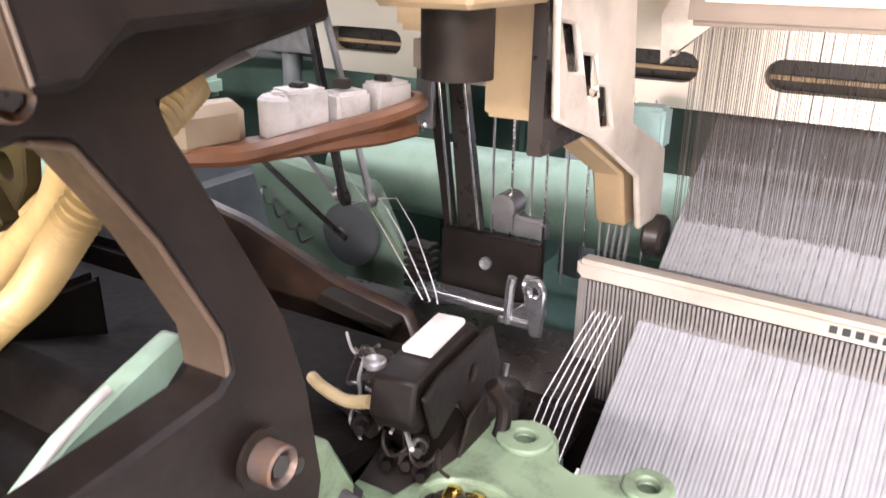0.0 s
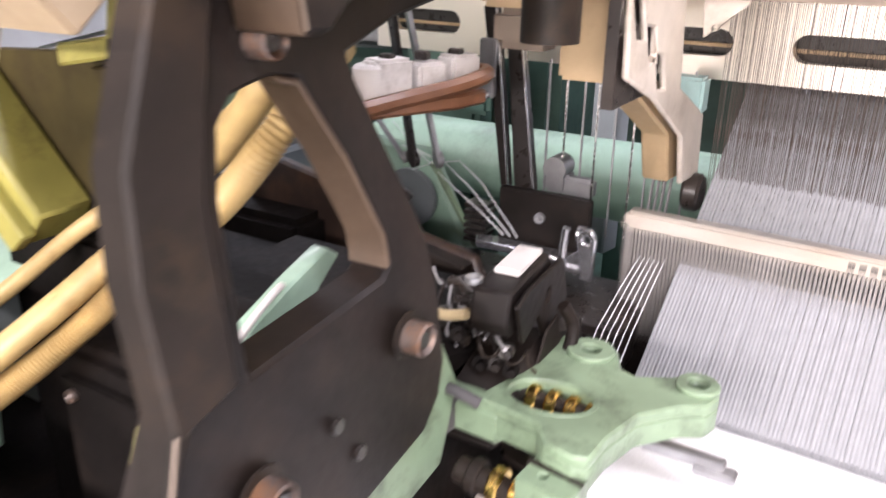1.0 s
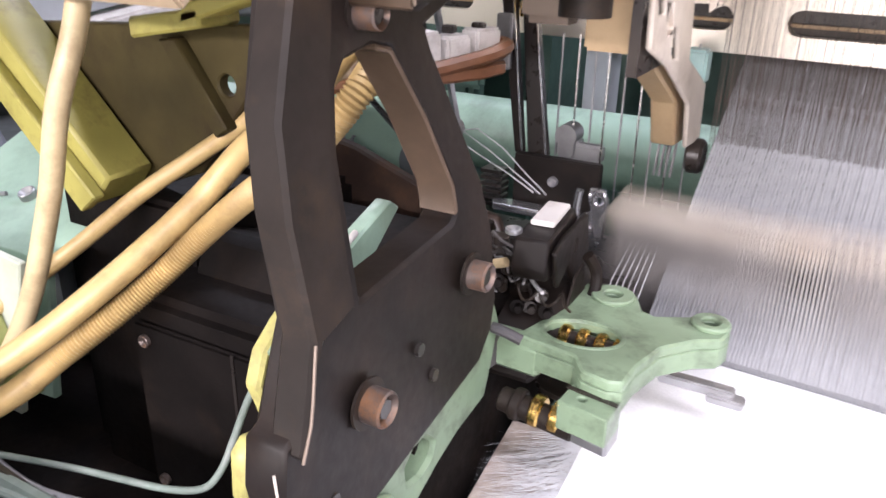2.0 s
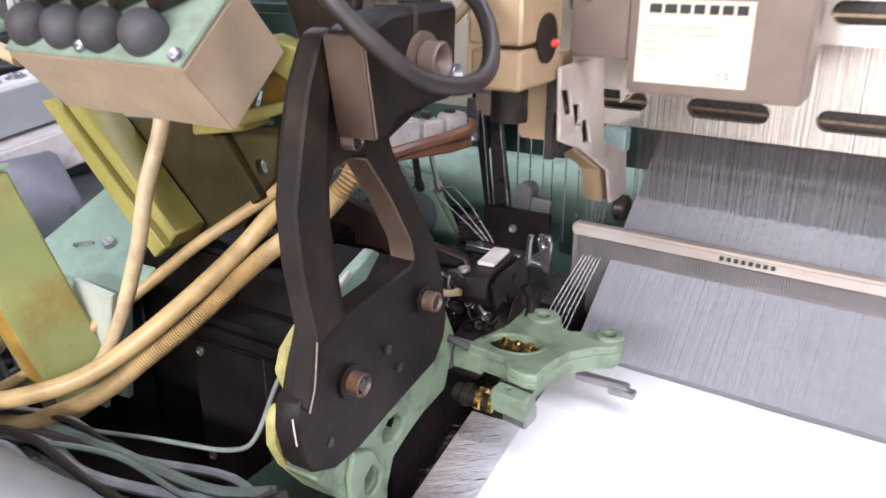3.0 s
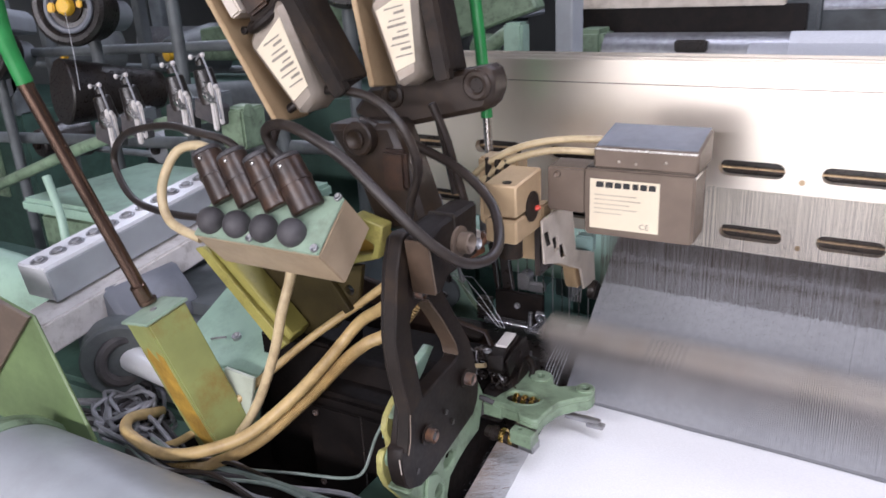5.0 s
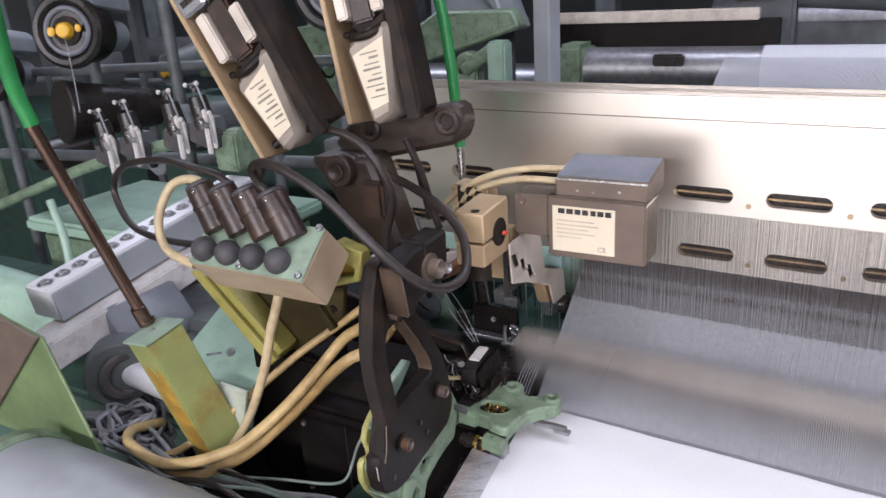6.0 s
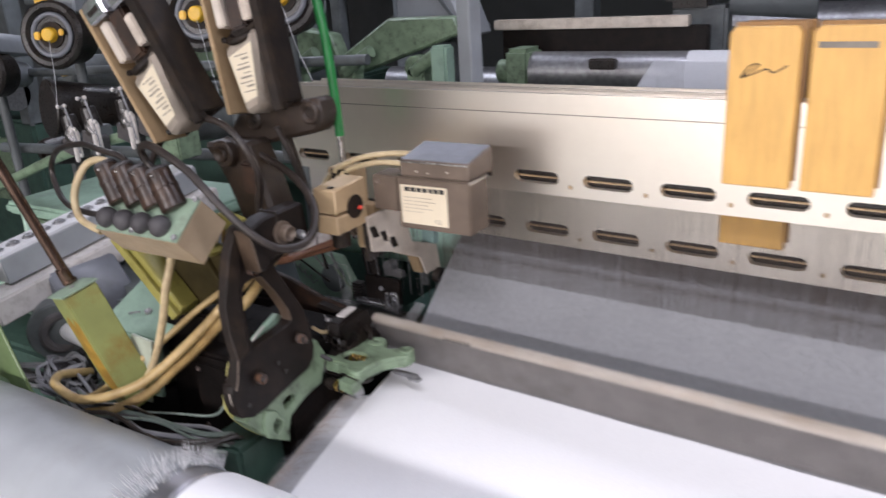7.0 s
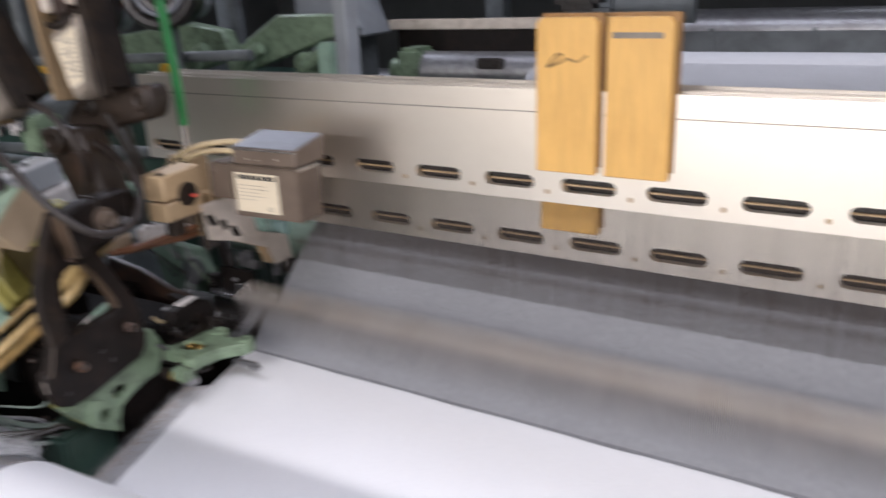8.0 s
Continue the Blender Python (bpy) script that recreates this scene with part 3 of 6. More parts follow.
part("yellow_lug", prism("x", [(0.0636, 1.2180), (0.0545, 1.2127), (0.0438, 1.2046), (0.0386, 1.1923), (0.0436, 1.1785), (0.0446, 1.1695), (0.0341, 1.1729), (0.0279, 1.1680), (0.0267, 1.1493), (0.0345, 1.1305), (0.0555, 1.1019), (0.0854, 1.0701), (0.0925, 1.0817), (0.0757, 1.1213)], -0.185, -0.1775, [oval(0.0415, 1.163, 0.0026, 0.0032, 12)], 0.003), YELLOWED, side, "yellow painted lug with chipped edges")
part("lug_boss", prism("x", oval(0.0415, 1.163, 0.010, 0.0105, 18), -0.178, -0.1745, [oval(0.0415, 1.163, 0.0026, 0.0032, 12)], 0.001), GREEN, side, "pale green boss with a hole")
part("lug_rib", prism("x", [(0.0636, 1.218), (0.0545, 1.2127), (0.0438, 1.2046), (0.05, 1.199), (0.07, 1.208)], -0.178, -0.172, (), 0.001), GREEN, side)
part("window_strip", prism("x", [(0.060, 1.165), (0.072, 1.190), (0.105, 1.2125), (0.128, 1.222), (0.150, 1.2295), (0.158, 1.224), (0.135, 1.206)], -0.200, -0.191, (), 0.001), MINT, side)
part("window_wire", tube([(-0.189, 0.058, 1.172), (-0.189, 0.070, 1.194), (-0.189, 0.096, 1.2125), (-0.190, 0.112, 1.2205), (-0.192, 0.122, 1.2225)], 0.0016, 10, 5), WHITEPLASTIC, side, "thin white wire")
part("lower_foot", box(-0.24, -0.175, 0.03, 0.12, 0.55, 1.085, 0.006), DKGREEN, side)

# temple casting above the cloth
tem = thing("temple", (-0.09, 0.22, 1.10), "pale green enamelled temple casting with round holes", "temple")
to = [(-0.150, 0.194), (-0.139, 0.196), (-0.134, 0.215), (-0.135, 0.258), (-0.131, 0.274), (-0.126, 0.270), (-0.119, 0.271), (-0.113, 0.276), (-0.104, 0.275), (-0.097, 0.268), (-0.090, 0.252), (-0.082, 0.249), (-0.066, 0.258), (-0.060, 0.268), (-0.051, 0.269), (-0.044, 0.262), (-0.042, 0.250), (-0.045, 0.240), (-0.056, 0.233), (-0.070, 0.216), (-0.076, 0.192), (-0.077, 0.174), (-0.084, 0.171), (-0.098, 0.174), (-0.106, 0.186), (-0.130, 0.189)]
thole = [oval(-0.109, 0.259, 0.0052, 0.0052, 16), oval(-0.053, 0.254, 0.0050, 0.0050, 16), oval(-0.110, 0.2090, 0.0200, 0.0135, 26, 0.12)]
part("body", prism("z", to, 1.1465, 1.153, thole, 0.0012), GREEN, tem)
part("skirt", prism("z", to, 1.135, 1.1468, [oval(-0.109, 0.259, 0.0075, 0.0075, 16), oval(-0.053, 0.254, 0.0065, 0.0065, 16), oval(-0.110, 0.2130, 0.0235, 0.0195, 26, 0.0)], 0.0008), GREEN, tem)
for bx, by, b_r in ((-0.109, 0.259, 0.0125), (-0.053, 0.254, 0.0105)):
    part("boss", prism("z", oval(bx, by, b_r, b_r, 24), 1.1525, 1.1555, [oval(bx, by, 0.0051, 0.0051, 16)], 0.0008), GREEN, tem, "raised round boss")
# Black plugs stand in for the shade down the two round holes.
part("hole_shade_plugs", join(rod((-0.109, 0.259, 1.138), (-0.109, 0.259, 1.1455), 0.009), rod((-0.053, 0.254, 1.138), (-0.053, 0.254, 1.1455), 0.008)), GLOSSBLACK, tem)
part("front_lip", prism("z", [(-0.104, 0.160), (-0.078, 0.156), (-0.077, 0.176), (-0.102, 0.184)], 1.126, 1.142, [oval(-0.094, 0.167, 0.0022, 0.0022, 10)], 0.0015), GREEN, tem)
part("lip_joint", prism("z", [(-0.104, 0.172), (-0.077, 0.168), (-0.077, 0.1705), (-0.103, 0.1745)], 1.1422, 1.1428, (), 0), GLOSSBLACK, tem)
part("arm_to_frame", prism("z", [(-0.165, 0.190), (-0.125, 0.188), (-0.126, 0.204), (-0.165, 0.209)], 1.130, 1.149, (), 0.003), GREEN, tem)
part("web_rim", prism("z", oval(-0.110, 0.209, 0.0232, 0.0165, 28, 0.12), 1.1528, 1.1536, [oval(-0.110, 0.209, 0.0202, 0.0137, 28, 0.12)], 0.0004), GREEN, tem)
part("oval_dark", prism("z", oval(-0.110, 0.209, 0.0225, 0.016, 20, 0.12), 1.118, 1.121, (), 0), GLOSSBLACK, tem, "black plate at the bottom of the opening")
part("spindle", rod((-0.130, 0.2165, 1.1440), (-0.086, 0.2165, 1.1440), 0.0045, n=16), GLOSSBLACK, tem)
for k in range(4):
    part("brass_ring", rod((-0.124 + 0.010 * k, 0.2165, 1.1440), (-0.1185 + 0.010 * k, 0.2165, 1.1440), 0.0072, n=18, bev=0.001), BRASS, tem, "brass temple ring")
part("spindle_end", join(rod((-0.140, 0.176, 1.122), (-0.098, 0.174, 1.118), 0.0066, n=16, bev=0.001)), BROWNED, tem)
for k in range(3):
    part("brass_ring", rod((-0.133 + 0.011 * k, 0.176, 1.1215), (-0.127 + 0.011 * k, 0.1758, 1.121), 0.0088, n=18, bev=0.001), BRASS if k else BROWNED, tem, "tarnished ring")
part("shoe", prism("z", [(-0.099, 0.168), (-0.079, 0.164), (-0.078, 0.182), (-0.097, 0.185)], 1.114, 1.1258, (), 0.0015), GREYSTEEL, tem, "worn grey metal shoe")
part("prong", join(box(-0.075, -0.034, 0.246, 0.254, 1.114, 1.120, 0.001), box(-0.048, -0.028, 0.242, 0.252, 1.112, 1.117, 0.001)), GREYSTEEL, tem, "thin grey steel prong")

# ---- thread cutter block with its pale top ----
cut = thing("cutter_block", (-0.15, 0.26, 1.13), "black cutter block with a pale top plate", "cutter")
cm_ = Matrix.Translation((-0.1435, 0.239, 0)) @ Matrix.Rotation(0.1, 4, "Z")
part("body", turned(prism("x", [(-0.040, 1.186), (-0.036, 1.202), (0.020, 1.2025), (0.028, 1.194), (0.026, 1.182), (-0.010, 1.178), (-0.034, 1.178)], -0.0095, 0.0095, (), 0.0015), cm_), BLACK, cut)
part("top_plate", turned(box(-0.0066, 0.0066, -0.017, 0.017, 1.2025, 1.2055, 0.0006), cm_), WHITEPLASTIC, cut, "pale ivory top plate")
part("screw", hexbolt((-0.152, 0.208, 1.2015), (0, 0, 1), 0.0046, 0.003), GREYSTEEL, cut)
part("side_cheek", turned(prism("x", [(-0.036, 1.196), (-0.02, 1.199), (0.034, 1.196), (0.046, 1.170), (0.030, 1.150), (0.010, 1.158), (-0.004, 1.178), (-0.026, 1.172)], 0.0105, 0.0135, [oval(0.010, 1.184, 0.004, 0.004, 12)], 0.001), cm_), BLACK, cut, "curved black cheek plate")
part("hook_arm", tube([(-0.126, 0.258, 1.176), (-0.121, 0.262, 1.164), (-0.121, 0.256, 1.150), (-0.127, 0.244, 1.142)], 0.0036, 10), BLACK, cut, "bent oily hook arm")
part("blade", prism("x", [(0.232, 1.152), (0.262, 1.152), (0.256, 1.172), (0.242, 1.168)], -0.1285, -0.127, (), 0.0003), BROWNED, cut, "thin dark blade")
part("base", prism("x", [(0.190, 1.122), (0.300, 1.122), (0.298, 1.150), (0.262, 1.164), (0.220, 1.156), (0.196, 1.146)], -0.186, -0.128, (), 0.005), BLACK, cut, "oily black base casting")
part("white_tube", tube([(-0.196, 0.222, 1.176), (-0.184, 0.215, 1.178), (-0.170, 0.212, 1.178), (-0.156, 0.210, 1.183)], 0.0028, 10), CREAM, cut, "short cream plastic tube")
crnd = random.Random(17)
for k in range(9):
    a = Vector((-0.190 + 0.010 * (k % 4) + crnd.uniform(-0.003, 0.003), 0.236 + crnd.uniform(-0.02, 0.024), 1.164 + crnd.uniform(-0.004, 0.014)))
    b = a + Vector((crnd.uniform(0.008, 0.026), crnd.uniform(-0.028, 0.004), crnd.uniform(-0.010, 0.006)))
    u = (b - a).normalized()
    part("link", join(rod(a, b, 0.0032, 0.0026, n=10, bev=0.0006), rod(b - Vector((0, 0, 0.003)), b + Vector((0, 0, 0.003)), 0.0052, n=14, bev=0.0006)), (GLOSSBLACK, GREYSTEEL, BLACK, RUBBER)[k % 4], cut, "small oily link")
for k in range(10):
    a = Vector((-0.205 + 0.0045 * k + crnd.uniform(-0.004, 0.004), 0.262 - 0.003 * k, 1.176 + crnd.uniform(-0.008, 0.008)))
    pts_ = [a]
    for q in range(4):
        pts_.append(pts_[-1] + Vector((crnd.uniform(0.001, 0.013), crnd.uniform(-0.016, 0.004), crnd.uniform(-0.008, 0.006))))
    part("strand", tube(pts_, crnd.uniform(0.0005, 0.0013), 6, 4), (DUST, RUBBER, GLOSSBLACK, DUST)[k % 4], cut, "dusty thin strand")
part("lint_string", tube([(-0.146, 0.300, 1.160), (-0.144, 0.285, 1.150), (-0.136, 0.268, 1.146), (-0.130, 0.262, 1.130)], 0.0022, 6, 4), DUST, cut, "hanging string of lint")
for k in range(7):
    a = Vector((-0.168 + 0.006 * k, 0.222 + crnd.uniform(-0.010, 0.010), 1.158 + crnd.uniform(-0.012, 0.012)))
    part("pin", join(rod(a, a + Vector((0.004, -0.012, 0.002)), 0.0024, n=10, bev=0.0004), rod(a + Vector((0, -0.004, 0)), a + Vector((0.001, -0.007, 0.001)), 0.0042, n=12, bev=0.0005)), (OILBLACK, BLACK, GLOSSBLACK)[k % 3], cut, "small oily pin with a collar")
part("torsion_spring", tube([(-0.150 + 0.0026 * q, 0.206 + 0.0042 * math.cos(q * 1.3), 1.170 + 0.0042 * math.sin(q * 1.3)) for q in range(14)], 0.0008, 6, 3), BROWNED, cut, "small coil spring")
part("rear_link", prism("x", [(0.27, 1.12), (0.33, 1.12), (0.325, 1.14), (0.29, 1.158), (0.268, 1.15)], -0.150, -0.138, (), 0.003), GLOSSBLACK, cut)
part("front_pad", prism("z", [(-0.176, 0.184), (-0.152, 0.178), (-0.148, 0.198), (-0.170, 0.206)], 1.128, 1.152, (), 0.004), RUBBER, cut, "dusty grey pad")
part("blue_sleeve", tube([(-0.160, 0.186, 1.156), (-0.146, 0.182, 1.158), (-0.134, 0.184, 1.154)], 0.0030, 10), RUBBER, cut, "dusty dark sleeve")
bp = thing("rail_guard", (-0.28, 0.34, 1.0), "rust-brown oily guard plate behind the arm", "guard plate")
part("plate", prism("y", [(-0.42, 1.205), (-0.341, 1.190), (-0.271, 1.165), (-0.219, 1.156), (-0.200, 1.110), (-0.200, 0.98), (-0.42, 0.98)], 0.332, 0.342, (), 0.002), BROWNCORE, bp)
part("top_fold", prism("y", [(-0.271, 1.163), (-0.219, 1.154), (-0.222, 1.146), (-0.274, 1.154)], 0.318, 0.332, (), 0.001), BROWNED, bp, "bare brown folded edge")

# ---- selvedge device behind: black blade frame, guide bars ----
sel = thing("selvedge_device", (-0.2, 0.42, 1.12), "black selvedge guide block with polished fittings", "loom part")
part("face_plate", box(-0.240, -0.169, 0.408, 0.416, 1.138, 1.1835, 0.001), BLACK, sel)
part("plate_bolt", hexbolt((-0.206, 0.409, 1.165), (0, -1, 0), 0.0042, 0.004), GREYSTEEL, sel)
part("foot_bar", prism("z", [(-0.253, 0.398), (-0.248, 0.388), (-0.163, 0.388), (-0.157, 0.394), (-0.160, 0.402), (-0.240, 0.404)], 1.140, 1.146, (), 0.001), CHROME, sel, "polished steel foot bar")
part("base_beam", box(-0.34, -0.12, 0.335, 0.42, 1.085, 1.126, 0.004), GLOSSBLACK, sel, "dark glossy beam")
part("hook", join(tube([(-0.176, 0.380, 1.142), (-0.176, 0.380, 1.152), (-0.175, 0.380, 1.166), (-0.174, 0.380, 1.172)], 0.0030, 10), box(-0.182, -0.160, 0.378, 0.388, 1.141, 1.146, 0.001)), CHROME, sel, "polished upright finger")
part("lever", join(prism("y", [(-0.160, 1.138), (-0.153, 1.138), (-0.1515, 1.168), (-0.155, 1.175), (-0.162, 1.175), (-0.166, 1.168)], 0.376, 0.381, [oval(-0.1585, 1.167, 0.0028, 0.0028, 12)], 0.001), rod((-0.167, 0.384, 1.168), (-0.160, 0.384, 1.168), 0.006, n=16), prism("y", [(-0.180, 1.145), (-0.162, 1.160), (-0.160, 1.146)], 0.380, 0.386, (), 0.0005)), CHROME, sel, "polished lever with a pivot")
part("hook_wire", tube([(-0.159, 0.345, 1.135), (-0.158, 0.335, 1.11), (-0.150, 0.318, 1.105), (-0.148, 0.305, 1.11)], 0.0018, 8), GREYSTEEL, sel)
for xa, xb, xc, xd, mat_ in ((-0.265, -0.2535, -0.238, -0.2455, BLACK), (-0.2475, -0.236, -0.217, -0.234, GLOSSBLACK)):
    gb_ = part("guide_bar", prism("y", [(xa, 1.31), (xb, 1.31), (xc, 1.18), (xd, 1.18)], 0.420, 0.427, (), 0.001), mat_, sel, "dark upright guide bar")
    part("bar_edge", prism("y", [(xb - 0.0012, 1.31), (xb, 1.31), (xc, 1.18), (xc - 0.0014, 1.18)], 0.4185, 0.4198, (), 0), CHROME, gb_, "bright strip along the bar edge")
part("bar_joint", box(-0.264, -0.2515, 0.414, 0.4195, 1.246, 1.288, 0.001), GREYSTEEL, sel, "grey joint plate with two rivets")
for z in (1.248, 1.264):
    part("rivet", ball((-0.2575, 0.414, z), 0.0036), CHROME, sel)
part("ribs", join(*[box(-0.268, -0.249, 0.405, 0.42, 1.136 + 0.0055 * k, 1.139 + 0.0055 * k, 0) for k in range(6)]), GLOSSBLACK, sel)
part("clip_block", join(box(-0.216, -0.196, 0.43, 0.446, 1.178, 1.196, 0.003), rod((-0.206, 0.428, 1.197), (-0.206, 0.446, 1.197), 0.009), box(-0.2, -0.176, 0.43, 0.44, 1.178, 1.192, 0.002)), GREYSTEEL, sel, "small grey clip block")
for k in range(9):
    x = -0.215 + 0.0125 * k
    part("needle", prism("y", [(x - 0.0006, 1.275), (x + 0.0006, 1.275), (x + 0.0014, 1.150), (x + 0.0002, 1.150)], 0.430 + 0.003 * (k % 3), 0.4316 + 0.003 * (k % 3), (), 0), STEEL if k % 2 else GREYSTEEL, sel, "thin steel guide needle")
part("top_spring", rod((-0.248, 0.43, 1.285), (-0.247, 0.43, 1.298), 0.004), BRASS, sel)
for k in range(6):
    part("selvedge_yarn", tube([(-0.125 + 0.0032 * k, 0.392, 1.160), (-0.130 + 0.0042 * k, 0.33, 1.130), (-0.124 + 0.0036 * k, 0.285, 1.112)], 0.00042, 6, 2), YARN, sel, "white selvedge yarn")
for k in range(3):
    part("binder_yarn", tube([(-0.156 - 0.004 * k, 0.262, 1.206), (-0.184 - 0.008 * k, 0.30, 1.203), (-0.27 - 0.012 * k, 0.40, 1.20 - 0.004 * k), (-0.345 - 0.01 * k, 0.45, 1.17 + 0.02 * k)], 0.0004, 5, 2), YARN, sel, "thin white binder yarn")

# ---- head clamp, bracket with slots and sensor box ----
hd = thing("clamp_head", (-0.13, 0.24, 1.33), "beige metal clamp with a wide bore and a slit", "clamp")
part("upper_half", prism("x", [(0.205, 1.364), (0.272, 1.364), (0.272, 1.402), (0.205, 1.398)], -0.150, -0.112, (), 0.0018), CAST, hd)
part("lower_half", prism("x", [(0.205, 1.335), (0.272, 1.335), (0.272, 1.361), (0.205, 1.361)], -0.148, -0.112, (), 0.0018), CAST, hd)
part("bore", rod((-0.113, 0.245, 1.366), (-0.1105, 0.245, 1.366), 0.0165, n=28), BROWNED, hd, "dark bore")
part("red_plug", ball((-0.110, 0.254, 1.362), 0.0042, 0.7), RED, hd, "red plug in the bore")
part("top_screw", rod((-0.126, 0.215, 1.397), (-0.126, 0.215, 1.3995), 0.005), GLOSSBLACK, hd)
part("neck", rod((-0.133, 0.235, 1.31), (-0.133, 0.235, 1.336), 0.013, n=20), BROWNED, hd)
br = thing("slotted_bracket", (-0.12, 0.35, 1.21), "pale cast metal bracket with three diamond slots", "bracket")


def diamond(y, z):
    return [(y - 0.0125, z + 0.0105), (y + 0.003, z + 0.0085), (y + 0.0125, z - 0.0105), (y - 0.003, z - 0.0085)]


part("web", prism("x", [(0.262, 1.345), (0.352, 1.345), (0.368, 1.275), (0.436, 1.249), (0.444, 1.205), (0.400, 1.209), (0.386, 1.242), (0.315, 1.276), (0.268, 1.292)], -0.1105, -0.107, [diamond(0.279, 1.318), diamond(0.303, 1.304), diamond(0.322, 1.289)], 0.0012), CASTPALE, br)
# Black box imitates the shaded cavity behind the diamond slots.
part("slot_shade_box", box(-0.1185, -0.1125, 0.266, 0.336, 1.2775, 1.338, 0), GLOSSBLACK, br, "black backing standing in for shade behind the slots")
part("front_column", box(-0.152, -0.1187, 0.292, 0.315, 1.285, 1.352, 0.002), CAST, br, "beige square column")
part("front_foot", prism("x", [(0.315, 1.276), (0.386, 1.242), (0.400, 1.209), (0.44, 1.206), (0.432, 1.246), (0.33, 1.29)], -0.133, -0.1155, (), 0.0015), CAST, br)
part("side_column", box(-0.205, -0.155, 0.302, 0.335, 1.318, 1.40, 0.003), CAST, br, "beige block")
part("side_boss", join(box(-0.198, -0.163, 0.303, 0.33, 1.296, 1.319, 0.005), rod((-0.160, 0.303, 1.315), (-0.160, 0.333, 1.315), 0.006)), BROWNBOX, br)
part("end_knob", rod((-0.112, 0.432, 1.196), (-0.100, 0.432, 1.196), 0.013, n=22, bev=0.002), GLOSSBLACK, br, "black round end knob")
part("spring_wires", join(*[rod((-0.128 + 0.004 * k, 0.425, 1.255), (-0.132 + 0.004 * k, 0.42, 1.18), 0.0011, n=6) for k in range(4)]), GREYSTEEL, br)
part("teal_cap", box(-0.1285, -0.1065, 0.4244, 0.4424, 1.2484, 1.2724, 0.002), PALETEAL, br, "small pale teal plastic cap")
part("slotted_tab", prism("y", [(-0.105, 1.30), (-0.082, 1.32), (-0.082, 1.338), (-0.098, 1.34), (-0.107, 1.325)], 0.396, 0.402, [oval(-0.099, 1.306, 0.002, 0.002, 8)], 0.0008), CASTPALE, br)

sb = thing("sensor_box", (0.0, 0.31, 1.33), "brown-grey sensor box with a cream maker's label", "sensor box")
part("body", box(-0.068, 0.047, 0.286, 0.336, 1.328, 1.402, 0.002), BROWNBOX, sb)
part("lid", prism("x", [(0.280, 1.404), (0.280, 1.4265), (0.346, 1.4385), (0.346, 1.404)], -0.057, 0.050, (), 0.0025), BROWNBOX, sb, "lid with worn dark edges")
part("lid_top", prism("x", [(0.283, 1.4268), (0.283, 1.4282), (0.344, 1.4393), (0.344, 1.4380)], -0.055, 0.048, (), 0.0004), MOTORGREY, sb, "dull grey lid top")
part("edge_line", join(box(-0.056, 0.049, 0.2794, 0.2804, 1.4238, 1.4260, 0), box(0.0465, 0.0475, 0.2855, 0.335, 1.398, 1.4015, 0)), STEEL, sb, "bare metal along the worn edges")
part("gasket", box(-0.0665, 0.0455, 0.2875, 0.3345, 1.402, 1.404, 0), GLOSSBLACK, sb)
for x_, z_ in ((-0.030, 1.412), (-0.012, 1.411), (0.018, 1.414)):
    part("chip", rod((x_, 0.2793, z_), (x_ + 0.0004, 0.2803, z_ + 0.0006), 0.0016, n=8), CASTPALE, sb)
part("left_mount", join(box(-0.112, -0.068, 0.288, 0.33, 1.350, 1.400, 0.002), hexbolt((-0.100, 0.288, 1.392), (0, -1, 0), 0.004, 0.003)), BROWNBOX, sb)
lab_ = part("label_plate", box(-0.062, 0.012, 0.2848, 0.2862, 1.3365, 1.391, 0), LABEL, sb, "cream paper label")
for k, (x0, x1) in enumerate(((-0.055, -0.047), (-0.045, -0.037), (-0.035, -0.028), (-0.026, -0.019), (-0.016, -0.010), (-0.008, -0.001), (0.001, 0.008))):
    part("logo_bar", box(x0, x1, 0.2842, 0.2849, 1.3825, 1.3885, 0), INK, lab_, "plain black logo shape")
for k, (w, z) in enumerate(((0.045, 1.3735), (0.05, 1.3685), (0.038, 1.3635), (0.046, 1.3585), (0.03, 1.3535))):
    part("print_line", box(-0.057, -0.057 + w, 0.2844, 0.2849, z, z + 0.0012, 0), FADEDINK, lab_, "unreadable fine print")


def text_mesh(body, size, m, material, parent, name):
    cu = bpy.data.curves.new("txt", "FONT")
    cu.body, cu.size, cu.extrude = body, size, 0.0001
    tmp = bpy.data.objects.new("txt", cu)
    scene.collection.objects.link(tmp)
    bpy.context.view_layer.update()
    me_ = bpy.data.meshes.new_from_object(tmp.evaluated_get(bpy.context.evaluated_depsgraph_get()))
    bpy.data.objects.remove(tmp)
    bm = bmesh.new()
    bm.from_mesh(me_)
    turned(bm, m)
    return part(name, bm, material, parent)


text_mesh("CE", 0.0085, pose(-0.008, 0.2846, 1.3400, 90, 0, 0), PALEINK, lab_, "ce_mark")
part("supply_lead", tube([(-0.055, 0.325, 1.424), (-0.098, 0.318, 1.424), (-0.143, 0.305, 1.417), (-0.185, 0.3, 1.398), (-0.22, 0.31, 1.37)], 0.0042), CREAM, sb, "dusty cream lead")
part("supply_lead", tube([(-0.055, 0.31, 1.413), (-0.1, 0.305, 1.414), (-0.13, 0.30, 1.410), (-0.17, 0.3, 1.395), (-0.2, 0.3, 1.37)], 0.004), CREAM, sb, "dusty cream lead")

